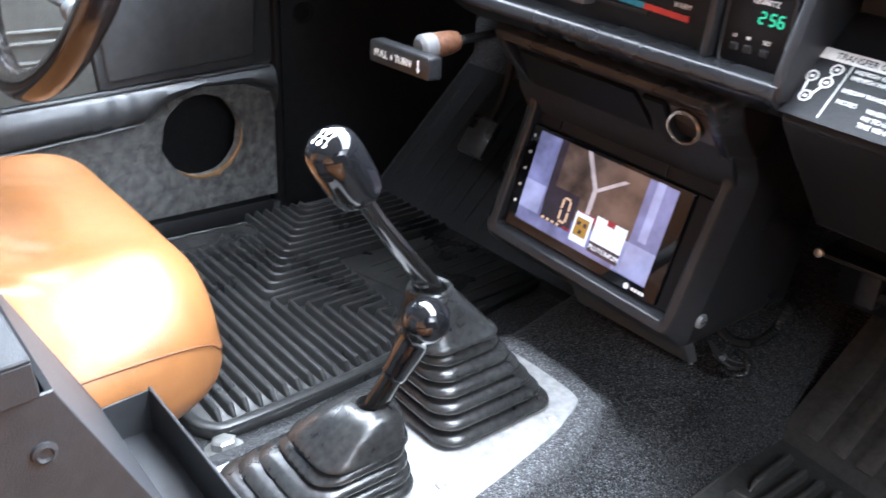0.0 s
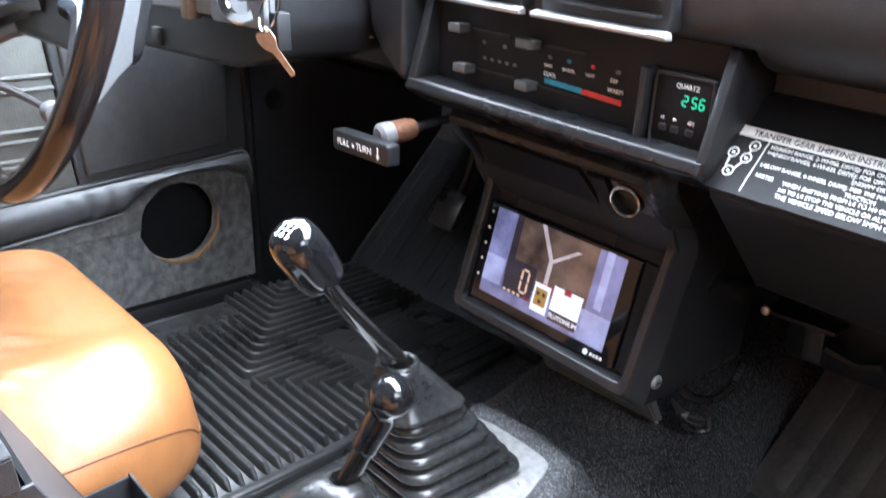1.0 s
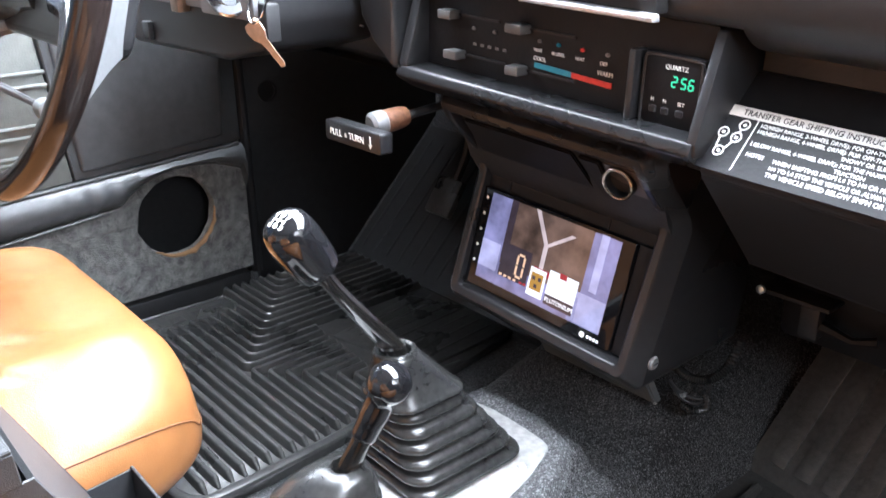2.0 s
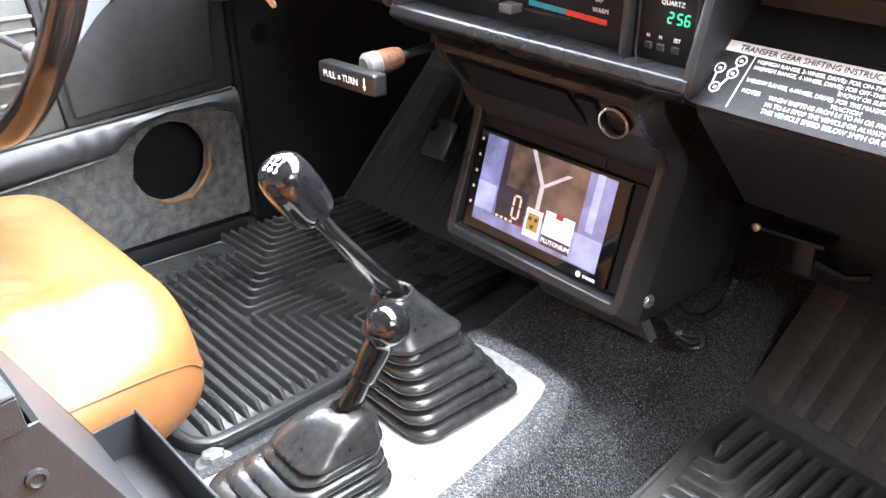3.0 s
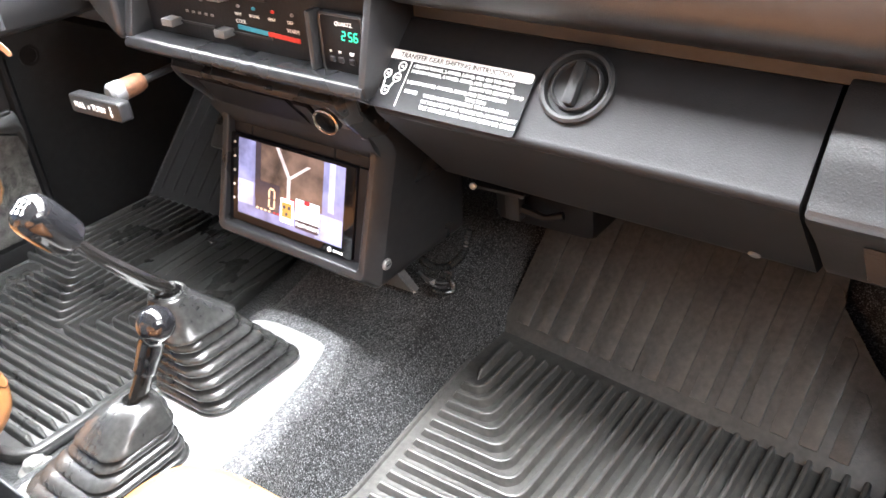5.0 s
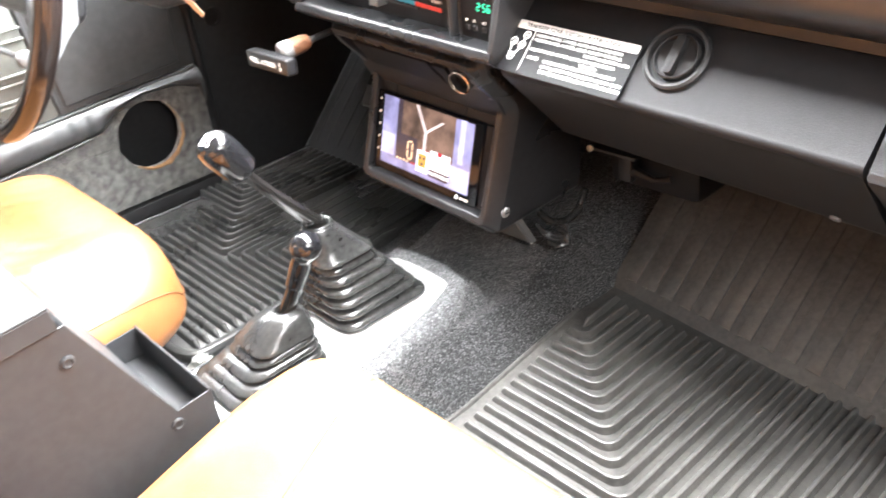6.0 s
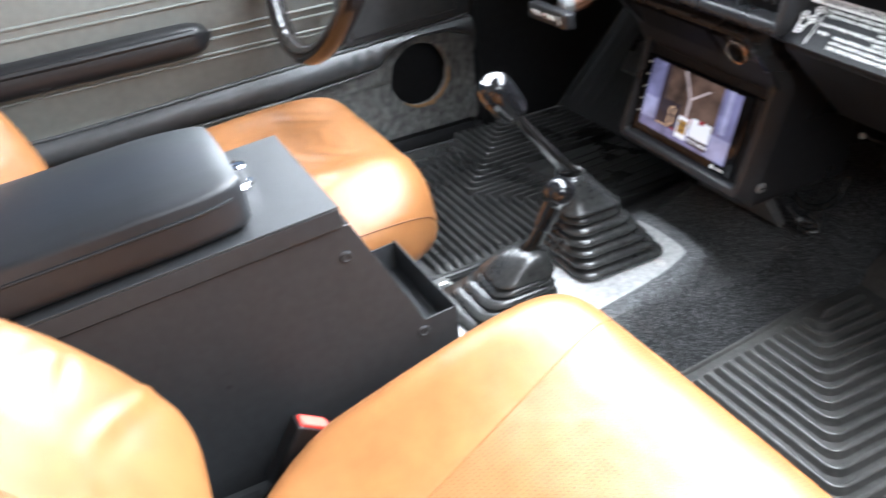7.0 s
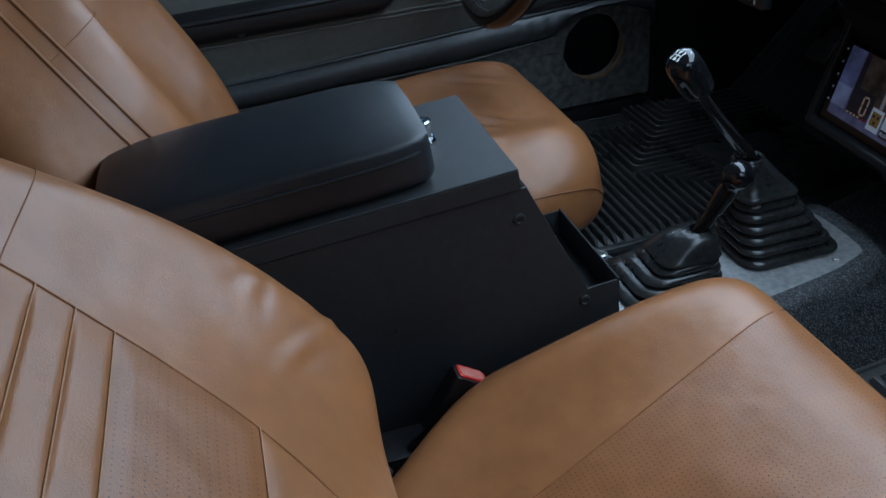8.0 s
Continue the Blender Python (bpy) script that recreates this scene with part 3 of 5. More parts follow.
def passenger_mat():
    mat = thing("rubber_floor_mat", "black ribbed rubber mat in the passenger footwell, dusty, paler to stand in for light", "floor mat", (0.38, 0.0, -0.087), group="rubber floor mats")
    inv = Matrix.Translation((-0.38, 0, 0.087))

    def mpart(name, bm, m=LIT_DUSTY_RUBBER, label="", **kw):
        bm.transform(inv)
        return part(name, bm, m, mat, label, **kw)
    z = -0.0778

    def seam(x):
        return 0.160 - 0.105 * (x - 0.34)
    sheet = [(0.150, -0.42), (0.60, -0.42), (0.60, seam(0.60)), (0.108, seam(0.108)), (0.132, -0.003), (0.1435, -0.124), (0.147, -0.2)]
    mpart("sheet", extrude(sheet, -0.087, z, "z", bevel=0.003))
    mpart("raised_rim", rib_bar([(0.150, -0.40, z), (0.1475, -0.12, z), (0.1245, 0.10, z), (0.114, 0.165, z)], 0.005, 0.004))
    mpart("rib", rib_bar([(0.154, 0.081, z), (0.154, 0.086, z), (0.152, 0.145, z), (0.152, 0.150, z)], 0.0062, 0.0105))
    for k in range(25):
        xk, yk = 0.173 + 0.0174 * k, 0.0575 - 0.0167 * k
        left = 0.1475 + 0.0018 * k
        mpart("rib", rib_bar(bend(left, xk, yk, 0.134 - 0.03 * (xk - 0.35), z, min(0.014, 0.45 * (xk - left)), 6), 0.0062, 0.0105))
    # toe board part, turned with the seam, with long raised outlines
    yaw = math.atan(0.125)
    m = Matrix.Translation((0.13, 0.176, -0.080)) @ Euler((0, 0, -yaw)).to_matrix().to_4x4() @ Euler((radians(44), 0, 0)).to_matrix().to_4x4()
    bm = extrude([(-0.01, -0.02), (0.50, -0.02), (0.47, 0.06), (0.40, 0.11), (0.345, 0.16), (0.335, 0.32), (-0.01, 0.32)], -0.004, 0.004, "z", bevel=0.002)
    bm.transform(m)
    mpart("toe_sheet", bm)
    for k in range(16):
        x = 0.010 + 0.0292 * k
        top = 0.29 if x < 0.315 else 0.29 - (x - 0.29) * 1.55 - 0.05
        if top < 0.05:
            continue
        w = 0.0185
        loop = [(x, 0.016), (x + w, 0.016), (x + w, top - 0.012), (x + w * 0.5, top), (x, top)] if x > 0.3 else [(x, 0.016), (x + w, 0.016), (x + w, top), (x, top)]
        bm = extrude(loop, 0.003, 0.0062, "z", bevel=0.0009)
        bm.transform(m)
        mpart("raised_pad", bm)


driver_mat()
passenger_mat()


# ---- gear levers on the tunnel ----
def bellows(centre, top, base_wd, top_wd, folds, z0, z1, cap, step=0.13, r=0.022):
    """A folded rubber gaiter: stepped bands with rounded lips from a base rectangle, leaning from centre to top, then a smooth cap."""
    rings = []
    band = ((0.0, -1.0), (0.10, -0.15), (0.25, 0.35), (0.45, 0.45), (0.65, 0.35), (0.80, 0.0), (0.92, -0.75))
    for i in range(folds):
        for ph, out in band:
            t = (i + ph) / folds
            k = 1 + step * out * (1 - 0.25 * t)
            w = (base_wd[0] + (top_wd[0] - base_wd[0]) * t) * k
            d = (base_wd[1] + (top_wd[1] - base_wd[1]) * t) * k
            cx, cy = (centre[q] + (top[q] - centre[q]) * t * 0.62 for q in (0, 1))
            rings.append([(cx + px, cy + py, z0 + (z1 - z0) * t) for px, py in rounded(w, d, min(r, w * 0.40), 7)])
    cx, cy = (centre[q] + (top[q] - centre[q]) * 0.62 for q in (0, 1))
    for f, rad, zz in cap:
        w = rad * 2
        ox, oy = cx + (top[0] - cx) * f, cy + (top[1] - cy) * f
        rings.append([(ox + px, oy + py, zz) for px, py in rounded(w, w * (1.1 - 0.1 * f), w * (0.28 + 0.16 * f), 7)])
    return loft(rings)


def shifter_plate():
    plate = thing("shifter_plate", "bare aluminium cover plate bolted on the tunnel", "cover plate", (0, -0.18, 0))
    pts = [(0.026, -0.032), (0.041, -0.042), (0.049, -0.062), (0.060, -0.095), (0.078, -0.19), (0.088, -0.29), (0.090, -0.36), (-0.050, -0.36), (-0.060, -0.26), (-0.072, -0.15), (-0.078, -0.07), (-0.072, -0.040), (-0.044, -0.030)]
    pts = [tuple(p) for p in smooth_path([(a, b, 0) for a, b in pts], 3, True)]
    bm = extrude([(a, b + 0.18) for a, b, c in pts], -0.006, 0.0, "z", bevel=0.001, seg=1)
    part("plate", bm, STEEL, plate)
    for x, y in ((0.043, -0.077), (0.055, -0.206), (-0.060, -0.055), (-0.052, -0.22), (0.066, -0.33)):
        hexbolt("bolt", (x, y + 0.18, -0.0005), (0, 0, 1), 0.0042, BOLT, plate)


shifter_plate()


def lit_collar():
    """Paler carpet over the raised edge, painted as the light round the cover plate."""
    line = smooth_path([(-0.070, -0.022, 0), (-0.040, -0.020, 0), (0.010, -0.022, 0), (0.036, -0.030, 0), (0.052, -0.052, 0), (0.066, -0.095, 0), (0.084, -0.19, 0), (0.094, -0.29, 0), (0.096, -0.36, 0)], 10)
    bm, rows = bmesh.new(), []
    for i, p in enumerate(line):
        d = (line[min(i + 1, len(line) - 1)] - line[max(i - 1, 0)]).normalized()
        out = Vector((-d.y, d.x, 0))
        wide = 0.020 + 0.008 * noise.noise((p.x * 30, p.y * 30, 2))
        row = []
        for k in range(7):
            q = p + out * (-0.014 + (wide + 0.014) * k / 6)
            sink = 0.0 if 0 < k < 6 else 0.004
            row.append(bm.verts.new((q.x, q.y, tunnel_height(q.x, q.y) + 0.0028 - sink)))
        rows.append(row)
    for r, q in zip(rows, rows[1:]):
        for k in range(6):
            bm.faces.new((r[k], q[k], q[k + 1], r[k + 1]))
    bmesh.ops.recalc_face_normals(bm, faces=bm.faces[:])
    return part("lit_carpet_edge", bm, LIT_CARPET, floor_carpet, "pale carpet with painted-in light round the cover plate", angle=60)


lit_collar()
tagged(hexbolt("tunnel_bolt", (-0.134, -0.295, tunnel_height(-0.134, -0.295) + 0.001), (-0.15, 0, 1), 0.0115, BOLT), "large zinc-plated hex bolt on the tunnel carpet", "bolt")


def gear_lever():
    th = thing("gear_lever", "tall gear lever with gloss black knob and ribbed rubber boot", "gear lever", (-0.015, -0.118, 0.0))
    off = Matrix.Translation((0.015, 0.118, 0.0))

    def gp(name, bm, m, parent=th, label="", **kw):
        bm.transform(off)
        return part(name, bm, m, parent, label, **kw)
    boot = gp("boot", bellows((-0.022, -0.118), (-0.026, -0.160), (0.106, 0.124), (0.060, 0.070), 6, 0.001, 0.078, [(0.0, 0.0345, 0.0790), (0.02, 0.0350, 0.0815), (0.06, 0.0330, 0.0840), (0.12, 0.0310, 0.0865), (0.40, 0.0270, 0.098), (0.8, 0.0215, 0.113), (0.95, 0.0195, 0.118), (1.0, 0.0180, 0.121), (1.0, 0.0135, 0.121), (1.0, 0.012, 0.112)]), BOOT, label="black ribbed rubber boot", angle=70)
    ring = [(-0.026 + 0.0160 * math.cos(a), -0.160 + 0.0160 * math.sin(a), 0.121) for a in (2 * math.pi * k / 24 for k in range(24))]
    gp("collar", tube(ring, 0.0028, 8, closed=True), BOOT, boot, "pale worn lip of the boot")
    way = Vector((0.08, -0.55, 0.83)).normalized()
    base = Vector((-0.001, -0.244, 0.228))
    stem = smooth_path([(-0.030, -0.150, 0.100), (-0.026, -0.162, 0.124), (-0.016, -0.190, 0.158), (-0.006, -0.226, 0.203), tuple(base + way * 0.004)], 5)
    gp("stem", tube(stem, [0.0112 - 0.0048 * min(1, k / 15) for k in range(len(stem))], 18), BLACK_CHROME, label="dark polished lever, thicker at its foot")
    m = axis_pose(base, way)
    knob = gp("knob", lathe([(0.007, -0.002), (0.0136, -0.0010), (0.0165, 0.0010), (0.0177, 0.0040), (0.0183, 0.013), (0.0187, 0.024), (0.0188, 0.033), (0.0183, 0.0410), (0.0166, 0.0472), (0.0132, 0.0512), (0.0080, 0.0532), (0.002, 0.0538)], m, 36), BLACK_GLOSS, label="gloss black knob with a white shift pattern", angle=80)
    gp("knob_band", lathe([(0.0080, -0.0040), (0.0118, -0.0030), (0.0122, -0.0012), (0.0110, 0.0002)], m, 24), CHROME, knob)
    # shift pattern: five dots joined by bars
    for sx in (-1, 0, 1):
        for sy in (-1, 1):
            bm = lathe([(0.0020, 0), (0.0020, 0.0010)], m @ Matrix.Translation((sx * 0.0050, sy * 0.0046, 0.0528 - 0.0005 * abs(sx))), 10)
            gp("pattern_mark", bm, WHITE_INK, knob)
        bm = box(sx * 0.0050 - 0.0005, sx * 0.0050 + 0.0005, -0.0044, 0.0044, 0.0528 - 0.0005 * abs(sx), 0.0541 - 0.0005 * abs(sx))
        bm.transform(m)
        gp("pattern_bar", bm, WHITE_INK, knob)
    bm = box(-0.0050, 0.0050, -0.0005, 0.0005, 0.0532, 0.0543)
    bm.transform(m)
    gp("pattern_bar", bm, WHITE_INK, knob)


def transfer_lever():
    th = thing("transfer_lever", "short transfer lever with a black ball knob and rubber boot", "gear lever", (0.012, -0.275, 0.0))
    off = Matrix.Translation((-0.012, 0.275, 0.0))

    def gp(name, bm, m, parent=th, label="", **kw):
        bm.transform(off)
        return part(name, bm, m, parent, label, **kw)
    boot = gp("boot", bellows((-0.004, -0.281), (0.018, -0.246), (0.108, 0.120), (0.064, 0.070), 4, 0.001, 0.042, [(0.0, 0.0350, 0.043), (0.04, 0.0345, 0.046), (0.10, 0.0325, 0.048), (0.45, 0.0295, 0.059), (0.85, 0.0215, 0.0685), (1.0, 0.0130, 0.072), (1.0, 0.0100, 0.072), (1.0, 0.0095, 0.066)], step=0.13), BOOT, label="black ribbed rubber boot", angle=70)
    ball = Vector((0.043, -0.218, 0.1435))
    foot = Vector((0.018, -0.246, 0.062))
    way = (ball - foot).normalized()
    gp("stem", tube([foot, foot + way * 0.02, foot + way * 0.05], [0.0092, 0.0084, 0.0074], 16), BLACK_CHROME, label="dark polished lever")
    # one turned piece: a lipped sleeve that swells into the ball
    reach, r = (ball - foot).length, 0.0168
    prof = [(0.0070, reach - 0.0505), (0.0098, reach - 0.0500), (0.0104, reach - 0.0475), (0.0100, reach - 0.0440), (0.0108, reach - 0.0340), (0.0114, reach - 0.0240), (0.0112, reach - 0.0170)]
    prof += [(max(0.0005, r * math.sin(radians(a))), reach - r * math.cos(radians(a))) for a in range(45, 181, 9)]
    gp("ball_knob", lathe(prof, axis_pose(foot, way), 32), BLACK_GLOSS, label="gloss black ball on a moulded sleeve", angle=80)


gear_lever()
transfer_lever()


# ---- steel centre box with armrest ----
# the lid falls a little towards the rear
LID_TILT = Matrix.Translation((0, -0.47, 0.22)) @ Euler((radians(4.3), 0, 0)).to_matrix().to_4x4() @ Matrix.Translation((0, 0.47, -0.22))


def centre_box():
    th = thing("centre_console_box", "black powder-coated steel console box with a folded lid", "console box", (-0.02, -0.62, -0.002))
    off = Matrix.Translation((0.02, 0.62, 0.002))

    def cp(name, bm, m=BOX_PAINT, parent=th, label="", **kw):
        bm.transform(off)
        return part(name, bm, m, parent, label, **kw)
    side = [(-0.90, -0.002), (-0.362, -0.002), (-0.367, 0.067), (-0.401, 0.063), (-0.462, 0.198), (-0.90, 0.163)]
    deep = [(-0.90, -0.084), (-0.46, -0.084), (-0.42, -0.002)] + side[1:]
    cp("side_panel", extrude(deep, 0.0665, 0.0685, bevel=0.0006, seg=1))
    cp("side_panel", extrude(side, -0.0945, -0.0925, bevel=0.0006, seg=1))
    cp("front_slope", extrude([(-0.462, 0.198), (-0.401, 0.063), (-0.404, 0.061), (-0.465, 0.196)], -0.0925, 0.0665))
    cp("back_panel", box(-0.0925, 0.0665, -0.90, -0.897, -0.002, 0.163))
    tray = cp("tray_front", box(-0.0945, 0.0685, -0.367, -0.3645, -0.002, 0.069, 0.0006, 1), label="open front tray")
    cp("tray_floor", box(-0.0925, 0.0665, -0.410, -0.367, 0.030, 0.032), parent=tray)
    def fold(bm):
        bm.transform(LID_TILT)
        return bm
    lid = cp("lid", fold(box(-0.136, 0.0715, -0.90, -0.470, 0.2175, 0.2200, 0.0008, 1)), label="sloping lid with folded edges")
    cp("lid_flange", fold(box(0.0693, 0.0715, -0.90, -0.470, 0.198, 0.2175, 0.0006, 1)), parent=lid)
    cp("lid_flange", fold(box(-0.136, -0.134, -0.90, -0.470, 0.198, 0.2175, 0.0006, 1)), parent=lid)
    cp("lid_flange", fold(box(-0.134, 0.0693, -0.472, -0.470, 0.206, 0.2175, 0.0006, 1)), parent=lid)
    for y, z in ((-0.471, 0.165), (-0.404, 0.051)):
        hexbolt_ob = lathe([(0.0065, 0), (0.006, 0.0018), (0.0042, 0.0026), (0.0030, 0.0012)], axis_pose((0.0685, y, z), (1, 0, 0)), 16)
        cp("button_screw", hexbolt_ob, BOX_PAINT)
        nut = lathe([(0.005, 0), (0.005, 0.005), (0.003, 0.006)], axis_pose((-0.0925, y, z), (1, 0, 0)), 6)
        cp("nut", nut, BOLT)
    cp("drilled_hole", lathe([(0.0025, 0), (0.0025, 0.0006), (0.0015, 0.0006)], axis_pose((0.0682, -0.606, 0.069), (1, 0, 0)), 12), DARK)


def armrest():
    th = thing("armrest_cushion", "padded black vinyl armrest strapped on the console lid", "armrest")
    th.matrix_world = LID_TILT @ Matrix.Translation((-0.024, -0.694, 0.2205))
    # a pillow with a flatter top and a welt round its waist
    rings, n = [], 40
    for j in range(25):
        v = -1 + 2 * j / 24
        e = 0.90 + 0.10 * (1 - abs(v) ** 6)
        y = 0.142 * v
        ring = []
        hgt = 0.064 * (0.93 + 0.07 * (1 - abs(v) ** 4))
        for k in range(n):
            a = 2 * math.pi * k / n
            c, s = math.cos(a), math.sin(a)
            x = 0.091 * e * math.copysign(abs(c) ** 0.26, c)
            z = 0.5 * hgt * (1 + math.copysign(abs(s) ** 0.36, s))
            z -= 0.010 * max(0, s) * (x / 0.091) ** 2
            ring.append((x, y, z + 0.0006 * noise.noise((x * 25, y * 25, z * 25))))
        rings.append(ring)
    first = [(x * 0.93, y - 0.008, 0.004 + z * 0.90) for x, y, z in rings[0]]
    last = [(x * 0.93, y + 0.008, 0.004 + z * 0.90) for x, y, z in rings[-1]]
    cushion = part("cushion", loft([first] + rings + [last]), ARM_VINYL, th, angle=60)
    welt = [(0.0916 * math.copysign(abs(math.cos(a)) ** 0.28, math.cos(a)), 0.150 * math.copysign(abs(math.sin(a)) ** 0.28, math.sin(a)), 0.037) for a in (2 * math.pi * k / 48 for k in range(48))]
    part("seam_welt", tube(welt, 0.0016, 6, closed=True), ARM_VINYL, cushion)
    lock = thing("lid_lock", "silver cam lock standing on the console lid", "lock")
    lock.matrix_world = LID_TILT @ Matrix.Translation((-0.036, -0.534, 0.220))
    part("base", lathe([(0.013, 0), (0.0135, 0.003), (0.012, 0.006)], None, 24), CHROME, lock)
    part("barrel", lathe([(0.0095, 0.005), (0.0095, 0.017), (0.0108, 0.018), (0.0108, 0.024), (0.0095, 0.0255), (0.0085, 0.0245)], None, 24), CHROME, lock)
    part("keyway", box(-0.0008, 0.0008, -0.004, 0.004, 0.0240, 0.0250), DARK, lock)


centre_box()
armrest()


# ---- seats ----
def pillow(length, width, height, lift, bw, crown, taper, blunt=5.0, pinch=0.0, start=0.1, reach=0.7):
    """Surface of an upholstered block: returns f(v, a) with v from -1 (rear) to 1 (front) and a the angle round it."""
    def f(v, a):
        p = 5.0 if v > 0 else blunt
        e = max(0.0, 1 - abs(v) ** p) ** (1 / p)
        c, s = math.cos(a), math.sin(a)
        t = min(max((v + 0.5) / 1.5, 0), 1)
        half = 0.5 * width * (1 - taper * t * t * (3 - 2 * t))
        half *= 1 - pinch * ease((start - v) / reach)
        w = half * (0.30 + 0.70 * e)
        x = w * math.copysign(abs(c) ** 0.62, c)
        hh = 0.5 * height * (0.25 + 0.75 * e)
        z = hh * math.copysign(abs(s) ** 0.70, s)
        if s > 0:
            b = math.exp(-((abs(x) - half + bw) / (bw * 0.62)) ** 2)
            z += lift * b * s ** 0.5 * e + crown * math.cos(v * math.pi / 2) * s * (1 - min(1, abs(x) / half) ** 2)
        return Vector((x, 0.5 * length * v, z))
    return f


def pillow_mesh(f, nv=44, nt=64):
    vs = [math.sin(math.pi / 2 * (-1 + 2 * j / nv)) for j in range(nv + 1)]
    return loft([[f(v, 2 * math.pi * k / nt) for k in range(nt)] for v in vs])


def top_point(f, x, v, lift=0.0):
    """The point of the upper surface above a given x."""
    lo, hi = 0.001, math.pi - 0.001
    for _ in range(40):
        mid = (lo + hi) / 2
        lo, hi = (mid, hi) if f(v, mid).x > x else (lo, mid)
    p = f(v, lo)
    return p + Vector((0, 0, lift))


def patch(f, x0, x1, v0, v1, lift, nx=18, nv=40):
    """A panel of hide lying on the upper surface; x0, x1 are functions of v."""
    bm = bmesh.new()
    rows = []
    for j in range(nv + 1):
        v = v0 + (v1 - v0) * j / nv
        a, b = x0(v), x1(v)
        rows.append([bm.verts.new(top_point(f, a + (b - a) * i / nx, v, lift * (0.15 + 0.85 * min(1, 6 * min(i, nx - i) / nx, 8 * min(j, nv - j) / nv)))) for i in range(nx + 1)])
    for r, s in zip(rows, rows[1:]):
        for i in range(nx):
            bm.faces.new((r[i], r[i + 1], s[i + 1], s[i]))
    return bm


# folds: start and end on the cushion, and depth
FOLDS = ((0.02, 0.13, 0.085, 0.185, 0.0030), (0.03, 0.165, 0.080, 0.215, 0.0024), (0.075, 0.10, 0.150, 0.155, 0.0032), (0.09, 0.065, 0.165, 0.110, 0.0026), (-0.03, 0.175, 0.030, 0.235, 0.0022), (-0.10, 0.17, -0.055, 0.235, 0.0018))


BACK_FOLDS = ((0.125, -0.176, 0.162, -0.206, -0.0026), (0.162, -0.206, 0.215, -0.236, -0.0022), (0.176, -0.128, 0.212, -0.158, 0.0020), (0.206, -0.160, 0.165, -0.156, 0.0016))


def crumple(bm, folds):
    """Pulled folds in the hide: a furrow between two soft ridges along each line, or the reverse."""
    for vert in bm.verts:
        if vert.co.z > 0.01:
            for ax, ay, bx, by, deep_by in folds:
                a, b, p = Vector((ax, ay)), Vector((bx, by)), vert.co.xy
                t = min(1, max(0, (p - a).dot(b - a) / (b - a).length_squared))
                d = (p - a.lerp(b, t)).length
                fade = math.sin(math.pi * min(1, max(0, 0.08 + 0.84 * t)))
                vert.co.z += deep_by * fade * (0.7 * math.exp(-((d - 0.011) / 0.008) ** 2) - math.exp(-(d / 0.0055) ** 2))


